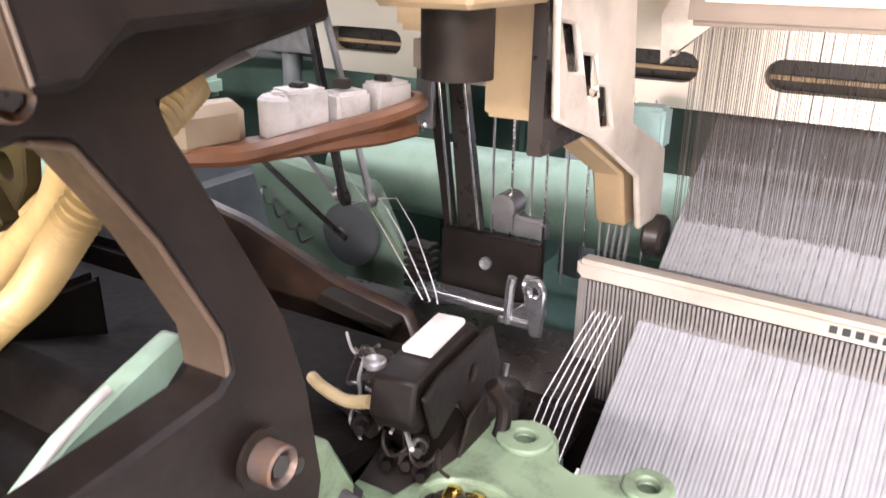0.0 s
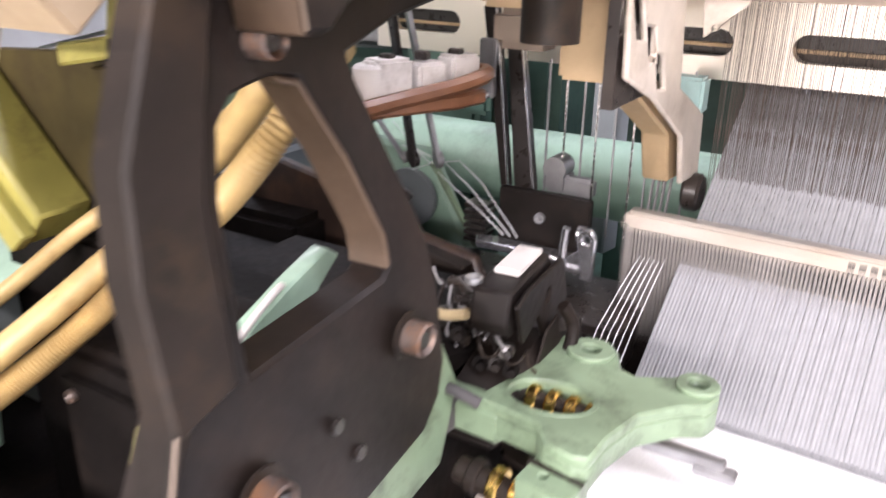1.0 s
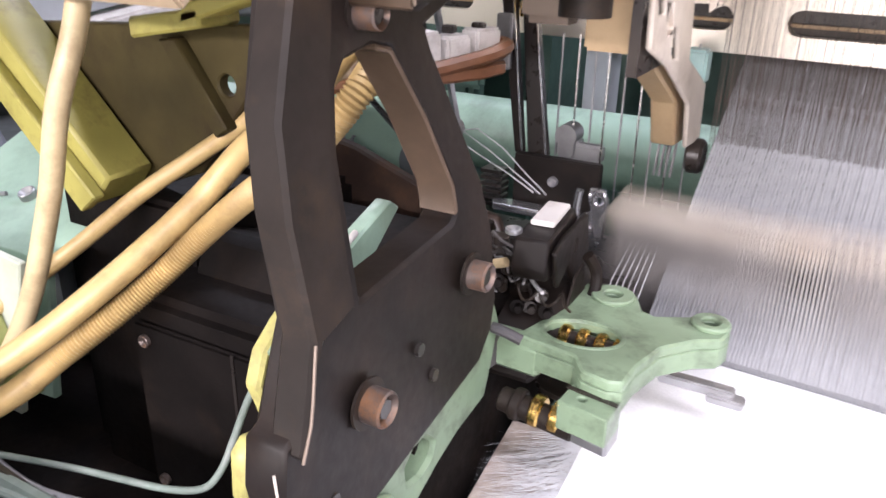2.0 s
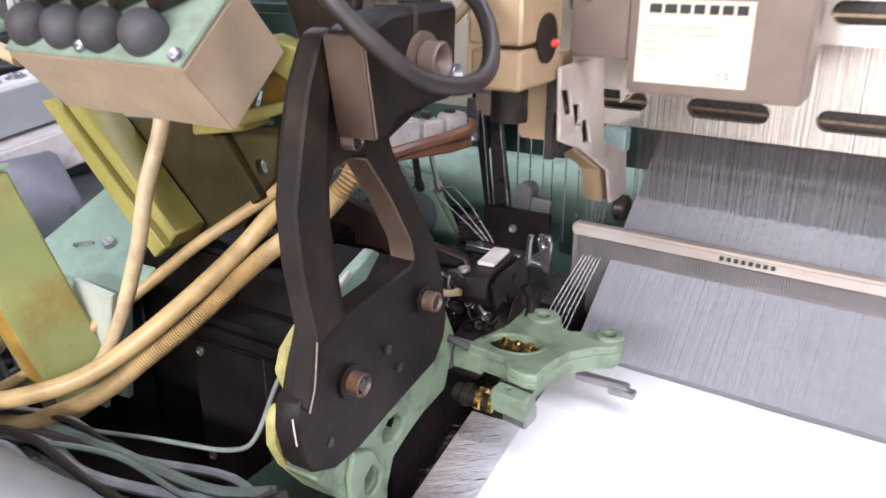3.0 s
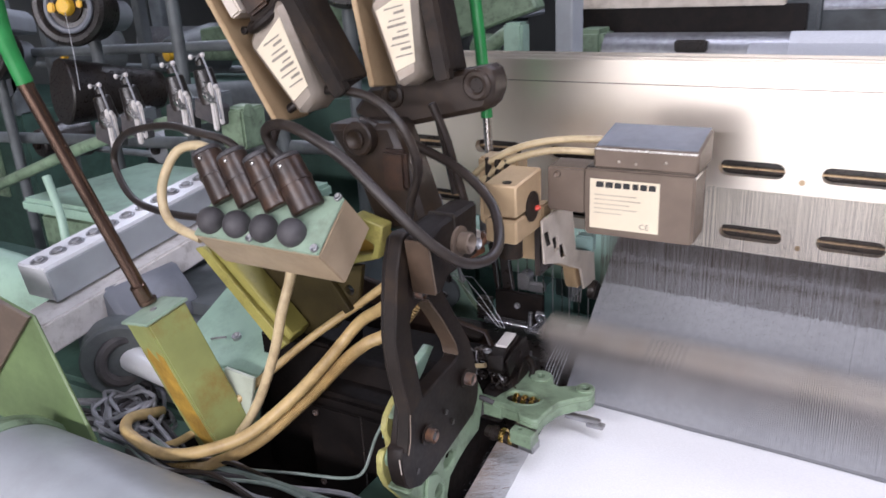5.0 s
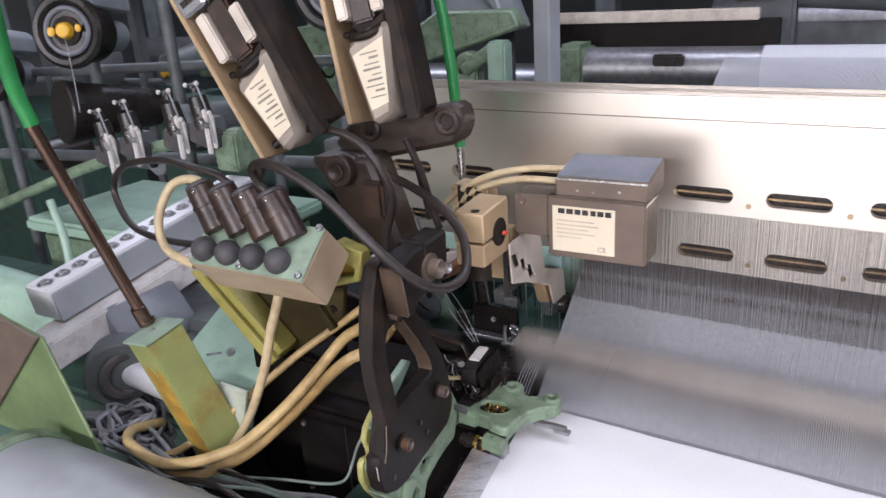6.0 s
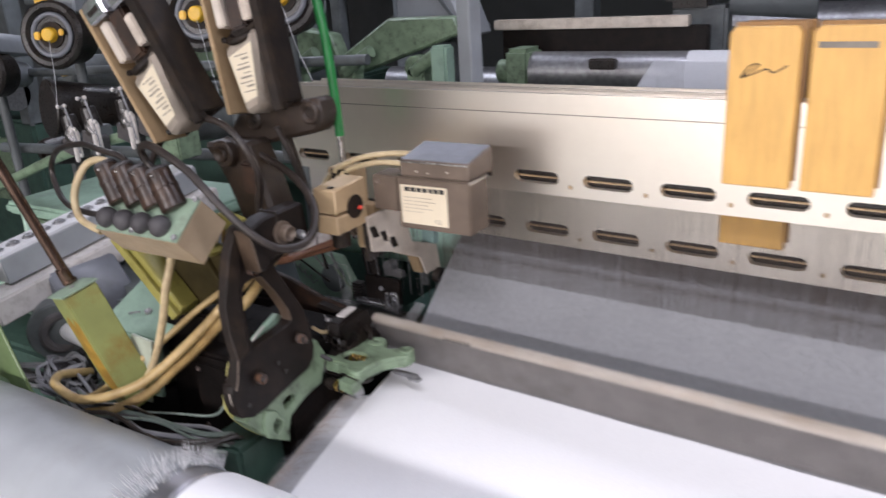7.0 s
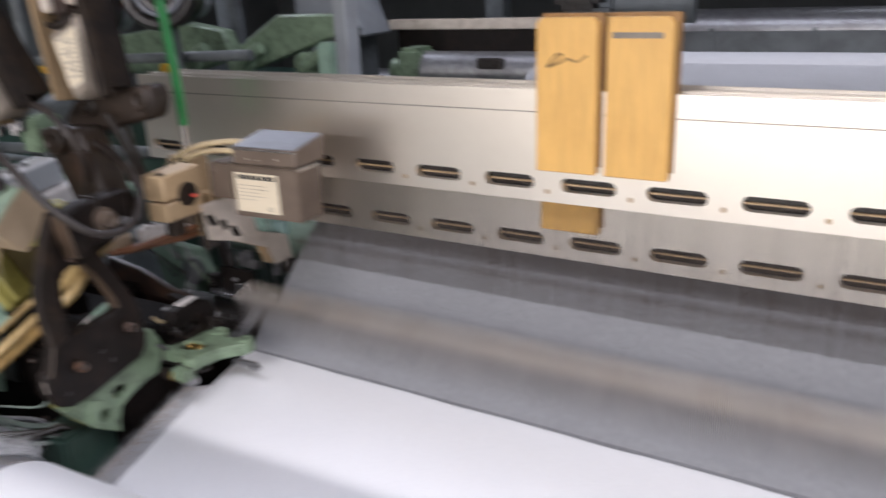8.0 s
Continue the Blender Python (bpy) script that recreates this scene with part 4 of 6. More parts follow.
# ---- junction box with four connectors ----
jb = thing("junction_box", (-0.33, 0.09, 1.32), "beige tilted junction box with four cable plugs", "junction box")
jm = Matrix.Translation((-0.247, 0.050, 1.360)) @ Matrix.Rotation(radians(41), 4, "X")
part("case", turned(box(-0.165, 0, 0, 0.066, -0.058, -0.003, 0.0015), jm), BEIGEBOX, jb)
part("top_sheet", turned(box(-0.1645, -0.0005, 0.0005, 0.0655, -0.003, 0, 0.0008), jm), DIRTYMINT, jb, "pale green grimy top sheet")
for k, (x, z) in enumerate(((-0.145, 0.004), (-0.109, 0.004), (-0.073, 0.004), (-0.037, 0.004))):
    part("cap", turned(ball((x, 0.0170, 0.005), 0.0148), jm), RUBBER, jb, "round grey rubber cap")
    p = jm @ Vector((x + 0.004, 0.046, 0.0))
    d = Vector((-0.52, 0.10, 0.85)).normalized()
    plug = part("plug", join(rod(p, p + d * 0.056, 0.0178, 0.0160, n=20, bev=0.002), rod(p + d * 0.030, p + d * 0.034, 0.0180, n=20), rod(p + d * 0.056, p + d * 0.058, 0.0085, n=16)), BROWNCORE, jb, "brown-black grimy cable plug")
    part("plug_pin", ball(p + d * 0.054 + Vector((0.006, -0.0155, 0.0)), 0.0024), STEEL, plug)
    part("plug_ring", ring(p + d * 0.057, d, 0.0125, 0.0034), RUBBER, plug)
for x, y in ((-0.152, 0.008), (-0.088, 0.006), (-0.006, 0.006), (-0.006, 0.064)):
    part("screw", turned(hexbolt((x, y, 0), (0, 0, 1), 0.0042, 0.004), jm), GREYSTEEL, jb)
stand = thing("box_stand", (-0.37, 0.16, 1.1), "yellow-green painted sheet metal stand, oil-stained", "stand")
part("post", prism("y", [(-0.497, 1.307), (-0.468, 1.313), (-0.368, 1.214), (-0.384, 1.195)], 0.132, 0.165, (), 0.002), YGREEN, stand)
part("post_flange", prism("y", [(-0.499, 1.307), (-0.484, 1.310), (-0.372, 1.204), (-0.386, 1.193)], 0.124, 0.132, (), 0.001), YGREEN, stand, "bright painted flange")
part("shelf", prism("y", [(-0.352, 1.291), (-0.300, 1.300), (-0.300, 1.310), (-0.352, 1.302)], 0.146, 0.176, (), 0.0015), YGREEN, stand)
part("bracket", prism("y", [(-0.315, 1.300), (-0.246, 1.322), (-0.238, 1.359), (-0.274, 1.368), (-0.302, 1.352)], 0.146, 0.166, [[(-0.304, 1.314), (-0.254, 1.3265), (-0.251, 1.337), (-0.271, 1.346), (-0.292, 1.337)]], 0.0015), YGREEN, stand, "chipped yellow-green frame bracket")
part("oily_web", prism("y", [(-0.462, 1.290), (-0.284, 1.301), (-0.292, 1.262), (-0.33, 1.215), (-0.380, 1.196)], 0.166, 0.174, [oval(-0.305, 1.268, 0.006, 0.006, 14)], 0.001), OILYOLIVE, stand, "oil-soaked olive web plate")
part("web_rib", prism("y", [(-0.345, 1.290), (-0.332, 1.291), (-0.300, 1.246), (-0.309, 1.240)], 0.158, 0.168, (), 0.001), OILYOLIVE, stand)
part("rust_lump", prism("y", [(-0.308, 1.306), (-0.250, 1.322), (-0.247, 1.342), (-0.272, 1.352), (-0.296, 1.340)], 0.168, 0.182, (), 0.003), RUSTSTAIN, stand, "rust-brown plate behind the bracket")
part("foot", box(-0.44, -0.33, 0.150, 0.22, 0.9, 1.198, 0.004), OILBLACK, stand)

CABLES = [("black_cable", CABLE, 0.0052, [(-0.305, 0.088, 1.436), (-0.318, 0.085, 1.450), (-0.318, 0.078, 1.468), (-0.298, 0.07, 1.478), (-0.262, 0.06, 1.477), (-0.213, 0.06, 1.453), (-0.167, 0.06, 1.415), (-0.138, 0.07, 1.383), (-0.114, 0.09, 1.358), (-0.101, 0.12, 1.353), (-0.105, 0.15, 1.363), (-0.128, 0.18, 1.388), (-0.174, 0.2, 1.413), (-0.242, 0.22, 1.431), (-0.294, 0.2, 1.459)], "brown-black cable in a hanging loop"),
          ("black_cable", CABLE, 0.0047, [(-0.34, 0.10, 1.436), (-0.352, 0.14, 1.468), (-0.33, 0.16, 1.488), (-0.292, 0.15, 1.498), (-0.241, 0.15, 1.492), (-0.207, 0.15, 1.464), (-0.198, 0.16, 1.422), (-0.216, 0.17, 1.38), (-0.23, 0.18, 1.33)], "brown-black cable arching over the clamp"),
          ("black_cable", CABLE, 0.0045, [(-0.375, 0.10, 1.436), (-0.395, 0.1, 1.450), (-0.44, 0.1, 1.457), (-0.511, 0.12, 1.456), (-0.606, 0.14, 1.436), (-0.651, 0.15, 1.398), (-0.605, 0.13, 1.36), (-0.525, 0.11, 1.354), (-0.42, 0.1, 1.36)], "black cable looping back to the box"),
          ("cream_cable", CREAM, 0.0052, [(-0.412, 0.1, 1.436), (-0.437, 0.098, 1.443), (-0.464, 0.09, 1.434), (-0.471, 0.07, 1.4), (-0.456, 0.06, 1.367), (-0.412, 0.06, 1.352)], "cream cable bent round the box"),
          ("yellow_hose", HOSE, 0.0070, [(-0.20, 0.18, 1.325), (-0.205, 0.140, 1.302), (-0.245, 0.148, 1.266), (-0.279, 0.150, 1.242), (-0.299, 0.138, 1.217), (-0.309, 0.113, 1.198), (-0.324, 0.081, 1.175), (-0.344, 0.056, 1.153), (-0.362, 0.033, 1.138), (-0.390, 0.015, 1.126), (-0.426, 0.001, 1.115), (-0.468, -0.004, 1.108), (-0.512, -0.001, 1.113), (-0.542, 0.012, 1.110), (-0.566, 0.04, 1.102), (-0.575, 0.09, 1.08)], "thick yellowed hose over the black housing"),
          ("yellow_hose", HOSE, 0.0050, [(-0.225, 0.185, 1.318), (-0.262, 0.180, 1.278), (-0.302, 0.171, 1.246), (-0.329, 0.160, 1.226), (-0.355, 0.142, 1.205), (-0.388, 0.124, 1.175), (-0.416, 0.100, 1.148), (-0.440, 0.074, 1.124), (-0.470, 0.058, 1.100), (-0.505, 0.045, 1.078), (-0.54, 0.04, 1.065)], "thin yellowed hose beside the thick one"),
          ("cream_hose", CREAM, 0.0058, [(-0.325, 0.105, 1.335), (-0.332, 0.1, 1.302), (-0.341, 0.09, 1.265), (-0.356, 0.087, 1.217), (-0.386, 0.082, 1.15), (-0.418, 0.072, 1.10), (-0.455, 0.062, 1.075)], "cream hose dropping from the junction box"),
          ("pale_tubing", GREENGREY, 0.0017, [(-0.192, 0.060, 1.196), (-0.198, 0.066, 1.184), (-0.204, 0.067, 1.173), (-0.211, 0.065, 1.158), (-0.216, 0.06, 1.14), (-0.218, 0.053, 1.128), (-0.226, 0.049, 1.118), (-0.248, 0.048, 1.109), (-0.276, 0.046, 1.104), (-0.31, 0.044, 1.098), (-0.36, 0.038, 1.090), (-0.43, 0.025, 1.082)], "thin pale tubing hugging the yellow lug")]
for nm, mt, r, pts_, lab in CABLES:
    single(nm, tube(pts_, r), mt, lab, "cable")
single("braided_hose", tube([(-0.20, 0.175, 1.310), (-0.193, 0.128, 1.284), (-0.224, 0.124, 1.250), (-0.262, 0.132, 1.225), (-0.288, 0.126, 1.202), (-0.306, 0.110, 1.180), (-0.321, 0.088, 1.161), (-0.340, 0.066, 1.141), (-0.366, 0.053, 1.117), (-0.396, 0.038, 1.098), (-0.43, 0.020, 1.085), (-0.50, 0.01, 1.065)], 0.0058, 12, 36, 0.24), HOSE, "ribbed yellow braided hose", "hose")
rnd = random.Random(5)
for k in range(24):
    c = Vector((-0.615 + rnd.uniform(-0.02, 0.02), 0.075 + rnd.uniform(-0.015, 0.015), 1.050 + 0.0016 * k))
    pts_ = [c + Vector(((0.036 + rnd.uniform(-0.012, 0.012)) * math.cos(a), (0.03 + rnd.uniform(-0.012, 0.012)) * math.sin(a), rnd.uniform(-0.012, 0.012))) for a in [q * 0.9 + k for q in range(8)]]
    single("cable_coil", tube(pts_ + [c + Vector((-0.16 + 0.30 * (k % 2), -0.03, -0.02))], 0.0031, 7, 5), GREYCABLE if k % 3 else RUBBER, "coiled grey cable in a tangled heap", "cable", "coiled cables")
for k in range(12):
    z0 = 1.072 + 0.004 * (k % 4)
    line = [(-0.56 + 0.01 * (k % 3), 0.055 - 0.006 * k, 1.075), (-0.47, 0.035 - 0.007 * k, z0 + 0.006)]
    line += [(-0.47 + 0.075 * q + rnd.uniform(-0.012, 0.012), 0.042 - 0.006 * k + rnd.uniform(-0.010, 0.010), z0 + 0.012 + rnd.uniform(-0.008, 0.010)) for q in (1, 2, 3)]
    line += [(-0.20 + rnd.uniform(-0.01, 0.01), 0.05 + rnd.uniform(-0.02, 0.01), 1.085 + rnd.uniform(-0.015, 0.01))]
    single("loose_cable", tube(line, 0.0022 + 0.0009 * (k % 3), 7, 6), (RUBBER, GREYCABLE, GREENGREY, CABLE)[k % 4], "loose dusty cable along the frame", "cable", "loose cables")

# ---- black gear housing under the arm ----
gh = thing("gear_housing", (-0.26, 0.15, 0.9), "oily black gear housing", "housing")
part("lower_body", box(-0.345, -0.158, 0.112, 0.30, 0.95, 1.160, 0.006), OILBLACK, gh)
part("upper_body", prism("x", [(0.13, 1.12), (0.26, 1.12), (0.26, 1.150), (0.16, 1.185)], -0.33, -0.158, (), 0.006), OILBLACK, gh)
part("left_body", box(-0.47, -0.345, 0.165, 0.30, 0.95, 1.150, 0.006), OILBLACK, gh)
part("rear_body", box(-0.36, -0.17, 0.24, 0.40, 1.0, 1.105, 0.006), OILBLACK, gh)
part("back_body", box(-0.58, -0.345, 0.302, 0.37, 0.9, 1.165, 0.006), OILBLACK, gh)
part("cover_plate", box(-0.335, -0.17, 0.108, 0.1118, 0.98, 1.145, 0.002), OILBLACK, gh, "oily flat cover plate")
part("seam", box(-0.262, -0.260, 0.1072, 0.1082, 0.98, 1.145, 0), GLOSSBLACK, gh)
for x_, z_ in ((-0.325, 1.135), (-0.180, 1.135), (-0.325, 1.04), (-0.180, 1.04)):
    part("cover_screw", hexbolt((x_, 0.108, z_), (0, -1, 0), 0.0038, 0.003), RUST, gh)
part("cap_screw", hexbolt((-0.29, 0.112, 1.125), (0, -1, 0), 0.0025, 0.002), STEEL, gh)

# ---- pale green post with the bronze rod and green hose ----
PM = Matrix.Translation((-0.490, 0.045, 1.258)) @ Vector((-0.26, -0.17, 0.95)).to_track_quat("Z", "Y").to_matrix().to_4x4() @ Matrix.Rotation(radians(136), 4, "Z") @ Matrix.Translation((0, 0, -1.258))
po = thing("cylinder_post", (-0.5, 0.05, 1.0), "pale green square post with rust stains", "post")
part("body", turned(box(-0.025, 0.025, -0.028, 0.028, 1.06, 1.258, 0.002), PM), OLIVE, po)
side_n = max(((1, 0), (-1, 0), (0, 1), (0, -1)), key=lambda n: (PM.to_3x3() @ Vector((n[0], n[1], 0))).dot(Vector((-0.4, -0.95, 0))))
stain = [(-0.023, 1.090), (-0.012, 1.080), (0.006, 1.088), (0.016, 1.110), (0.021, 1.150), (0.017, 1.178), (0.019, 1.212), (0.008, 1.226), (-0.004, 1.205), (-0.010, 1.222), (-0.021, 1.214), (-0.019, 1.160)]
reach = 0.025 if side_n[0] else 0.028
lo_, hi_ = sorted((sum(side_n) * (reach - 0.001), sum(side_n) * (reach + 0.0005)))
part("rust_patch", turned(prism("x" if side_n[0] else "y", stain, lo_, hi_, (), 0), PM), RUSTSTAIN, po, "orange rust patch eaten into the paint")
part("cap_plate", turned(box(-0.0285, 0.0285, -0.0315, 0.0315, 1.258, 1.2615, 0.001), PM), DIRTYMINT, po, "pale worn cap plate")
part("screw", turned(hexbolt((0.0, 0.0, 1.2615), (0, 0, 1), 0.004, 0.002, False), PM), GREYSTEEL, po)
part("rod", rod((-0.519, 0.059, 1.262), (-0.566, 0.0, 1.527), 0.0078, n=16), COPPERROD, po, "polished bronze-coloured rod")
part("rod_collar", join(rod((-0.519, 0.059, 1.258), (-0.5235, 0.0535, 1.283), 0.0095, n=16, bev=0.001), rod((-0.5185, 0.0595, 1.26), (-0.519, 0.059, 1.264), 0.011, n=16)), COPPERROD, po, "dark bronze collar")
part("hose", tube([(-0.564, 0.002, 1.520), (-0.568, -0.005, 1.56), (-0.56, -0.012, 1.60), (-0.53, -0.03, 1.68), (-0.5, -0.05, 1.80), (-0.48, -0.1, 1.95)], 0.0088, 12), HOSEGREEN, po, "green flexible hose")
gr = thing("guide_rod", (-0.217, 0.357, 1.36), "green hose on a steel tip", "hose")
part("tip", rod((-0.216, 0.357, 1.36), (-0.2205, 0.36, 1.44), 0.0052, n=14), STEEL, gr)
part("hose", tube([(-0.2202, 0.36, 1.434), (-0.224, 0.363, 1.48), (-0.237, 0.37, 1.579), (-0.258, 0.38, 1.67), (-0.28, 0.4, 1.85)], 0.0072, 12), HOSEGREEN, gr, "green hose")

# ---- two tilted actuator units on a dark yoke ----
def actuator(p, q, w, d):
    """A channel-shaped unit from the foot p up to the head q."""
    p, q = Vector(p), Vector(q)
    ax = (q - p).normalized()
    sx = Vector((-1, -0.1, 0.0))
    sx = (sx - ax * sx.dot(ax)).normalized()
    sy = ax.cross(sx)
    L = (q - p).length
    m = Matrix((( *sx, 0), (*sy, 0), (*ax, 0), (0, 0, 0, 1))).transposed()
    m.translation = p
    a = thing("actuator", p, "beige and brown electric actuator with a paper label", "actuator", "actuators")
    part("channel", turned(join(box(-w / 2, -w / 2 + 0.004, -d / 2, d / 2, 0.03, L, 0.001), box(-w / 2, w / 2, -d / 2, -d / 2 + 0.004, 0.03, L, 0.001)), m), BROWNED, a, "dark brown metal channel")
    part("side_plate", turned(box(w / 2 - 0.006, w / 2, -d / 2, d / 2 + 0.010, 0.03, L, 0.001), m), CAST, a, "tan metal side plate")
    part("front_cheek", turned(box(-w / 2 + 0.002, -w * 0.3, d / 2 - 0.012, d / 2 + 0.003, 0.02, L * 0.93, 0.0015), m), BROWNED, a)
    fb = part("foot_body", turned(prism("y", [(-w * 0.16, 0.03), (w * 0.16, 0.022), (w * 0.32, 0.112), (w * 0.1, 0.125), (-w * 0.34, 0.13)], -d / 2 + 0.006, d / 2 + 0.008, (), 0.006), m), GREYBEIGE, a, "grey-beige metal body with rounded edges")
    part("label", turned(prism("y", [(-w * 0.14, 0.044), (w * 0.12, 0.039), (w * 0.22, 0.102), (-w * 0.24, 0.114)], d / 2 + 0.0082, d / 2 + 0.0092, (), 0), m), LABEL, fb, "cream printed label")
    for k in range(9):
        part("print_line", turned(box(-w * 0.13, -w * 0.13 + (0.019, 0.012, 0.022)[k % 3], d / 2 + 0.0093, d / 2 + 0.0096, 0.052 + 0.006 * k, 0.0535 + 0.006 * k + 0.001 * (k % 2), 0), m), PALEINK, fb, "unreadable faded print")
    part("collar", turned(join(ring((0.0, d / 2 - 0.006, 0.128), (0, 0.5, 1), w * 0.22, 0.005), box(-w * 0.26, w * 0.24, -d / 2 + 0.006, d / 2 - 0.006, 0.118, 0.14, 0.003)), m), BROWNED, a, "curved dark collar")
    part("core", turned(box(-w * 0.14, w * 0.17, -d / 2 + 0.008, d / 2 + 0.001, 0.135, L * 0.88, 0.003), m), BROWNCORE, a, "dark brown core")
    for u0, u1, e in ((-0.32, -0.15, 0.80), (0.18, 0.34, 0.86)):
        part("side_rail", turned(box(w * u0, w * u1, -d / 2 + 0.006, d / 2 + 0.007, 0.142, L * e, 0.002), m), CASTPALE, a, "pale side rail")
    for u0, u1, e0, e1 in ((-0.42, -0.06, 0.87, 0.99), (0.06, 0.48, 0.88, 1.02)):
        hc = part("head_clip", turned(prism("y", [(w * u0, L * e0), (w * u1, L * e0), (w * u1, L * (e1 - 0.03)), (w * (u1 - 0.08), L * e1), (w * u0, L * e1)], -d / 2, d / 2 + 0.009, (), 0.003), m), CHROME, a, "bright metal head clip")
        part("clip_slot", turned(box(w * (u0 + 0.08), w * (u1 - 0.1), d / 2 + 0.0088, d / 2 + 0.0098, L * (e0 + 0.045), L * (e0 + 0.075), 0), m), GLOSSBLACK, hc)
    part("head_block", turned(box(-w * 0.3, w * 0.3, -d / 2 + 0.004, d / 2 - 0.002, L * 0.9, L * 1.05, 0.004), m), MOTORGREY, a)
    part("corner_screw", turned(hexbolt((w * 0.24, d / 2 + 0.006, 0.125), (0, 1, 0), 0.004, 0.004), m), BROWNED, a)
    part("cheek_bolts", turned(join(hexbolt((w / 2, 0.004, L * 0.84), (1, 0, 0), 0.004, 0.003, False), hexbolt((w / 2, 0.004, L * 0.79), (1, 0, 0), 0.004, 0.003, False)), m), STEEL, a)
    return a


actuator((-0.293, 0.160, 1.460), (-0.405, 0.155, 1.662), 0.092, 0.05)
actuator((-0.222, 0.222, 1.472), (-0.275, 0.245, 1.70), 0.090, 0.045)
yk = thing("yoke", (-0.25, 0.24, 1.38), "oily dark brown cast yoke carrying the actuators", "yoke")
part("crossbar", prism("y", [(-0.31, 1.487), (-0.16, 1.512), (-0.152, 1.49), (-0.163, 1.465), (-0.30, 1.435), (-0.34, 1.455)], 0.245, 0.285, (), 0.006), YOKEBROWN, yk)
for ex, ez, er in ((-0.172, 1.492, 0.012), (-0.278, 1.478, 0.010)):
    eye_ = part("end_eye", ring((ex, 0.244, ez), (0, 1, 0), er, 0.0045), YOKEBROWN, yk)
    part("eye_bore", rod((ex, 0.2435, ez), (ex, 0.2455, ez), er * 0.8), GLOSSBLACK, eye_)
part("stem", prism("y", [(-0.345, 1.45), (-0.255, 1.455), (-0.235, 1.40), (-0.215, 1.335), (-0.285, 1.335), (-0.31, 1.40)], 0.20, 0.25, (), 0.006), YOKEBROWN, yk)
part("stem_boss", join(rod((-0.29, 0.20, 1.440), (-0.29, 0.185, 1.440), 0.019, n=22, bev=0.002), hexbolt((-0.29, 0.185, 1.440), (0, -1, 0), 0.011, 0.005)), YOKEBROWN, yk)
part("stem_plate", box(-0.262, -0.232, 0.188, 0.20, 1.385, 1.43, 0.004), BROWNCORE, yk, "oily brown cover plate")
part("lead", tube([(-0.215, 0.222, 1.475), (-0.205, 0.23, 1.44), (-0.20, 0.24, 1.40), (-0.195, 0.25, 1.36)], 0.0045), CABLE, yk)
part("lead", tube([(-0.235, 0.26, 1.47), (-0.228, 0.27, 1.41), (-0.225, 0.28, 1.36)], 0.004), CABLE, yk)
part("side_pins", join(*[rod((-0.19 + 0.012 * k, 0.30, 1.40), (-0.19 + 0.012 * k, 0.30, 1.36), 0.004) for k in range(3)]), BROWNED, yk)

# ---- weft guide cluster behind the arm ----
wg = thing("weft_guide", (-0.29, 0.32, 1.24), "white and brown weft guide with dark levers", "weft guide")
part("tray", prism("z", [(-0.328, 0.262), (-0.300, 0.290), (-0.285, 0.330), (-0.262, 0.385), (-0.246, 0.380), (-0.250, 0.350), (-0.268, 0.312), (-0.286, 0.268), (-0.308, 0.250)], 1.252, 1.262, (), 0.002), COPPERY, wg, "brown plastic tray")
for k, (cx, cy, sx_, sy_, hz) in enumerate(((-0.283, 0.316, 0.010, 0.013, 1.286), (-0.272, 0.343, 0.009, 0.011, 1.282), (-0.262, 0.368, 0.009, 0.012, 1.285))):
    part("white_block", turned(box(-sx_, sx_, -sy_, sy_, 1.262, hz, 0.002), Matrix.Translation((cx, cy, 0)) @ Matrix.Rotation(-0.35, 4, "Z")), WHITEPLASTIC, wg, "white plastic guide block")
part("tray_wall", tube([(-0.262, 0.386, 1.272), (-0.247, 0.380, 1.272), (-0.250, 0.350, 1.268), (-0.270, 0.312, 1.262), (-0.285, 0.272, 1.258), (-0.308, 0.252, 1.258)], 0.0055, 8), COPPERY, wg)
part("round_boss", join(rod((-0.288, 0.306, 1.258), (-0.288, 0.306, 1.283), 0.0115, n=22, bev=0.002), rod((-0.288, 0.306, 1.283), (-0.288, 0.306, 1.285), 0.004)), WHITEPLASTIC, wg)
part("cone", prism("z", [(-0.325, 0.255), (-0.300, 0.246), (-0.292, 0.285), (-0.310, 0.296)], 1.258, 1.282, (), 0.005), BEIGEBOX, wg)
for k in range(3):
    part("clip", box(-0.288 + 0.010 * k, -0.279 + 0.010 * k, 0.313 + 0.025 * k, 0.320 + 0.025 * k, 1.283, 1.2885, 0.0008), GLOSSBLACK, wg)
for (a, b, w, mt) in (((-0.307, 0.36, 1.33), (-0.297, 0.378, 1.203), 0.0055, GLOSSBLACK), ((-0.295, 0.36, 1.33), (-0.277, 0.38, 1.205), 0.0055, GREYSTEEL), ((-0.345, 0.345, 1.235), (-0.318, 0.40, 1.165), 0.0045, GLOSSBLACK), ((-0.33, 0.36, 1.25), (-0.310, 0.385, 1.20), 0.0035, GREYSTEEL), ((-0.284, 0.385, 1.20), (-0.266, 0.42, 1.13), 0.0042, GREEN)):
    a, b = Vector(a), Vector(b)
    m = Matrix.Translation(a) @ (b - a).to_track_quat("Z", "X").to_matrix().to_4x4()
    lv = part("lever", turned(join(box(-0.0016, 0.0016, -w, w, 0, (b - a).length, 0.001), rod((-0.002, 0, (b - a).length), (0.002, 0, (b - a).length), w * 1.25, n=18)), m), mt, wg, "thin swinging lever")
    part("lever_eye", turned(ring((0.003, 0, (b - a).length), (1, 0, 0), w * 0.75, 0.001), m), GREYSTEEL, lv)
part("disc", join(turned(rod((0, 0, 0), (0, 0.006, 0), 0.026, n=30), Matrix.Translation((-0.349, 0.45, 1.144)))), FARGREY, wg, "dark round plate")
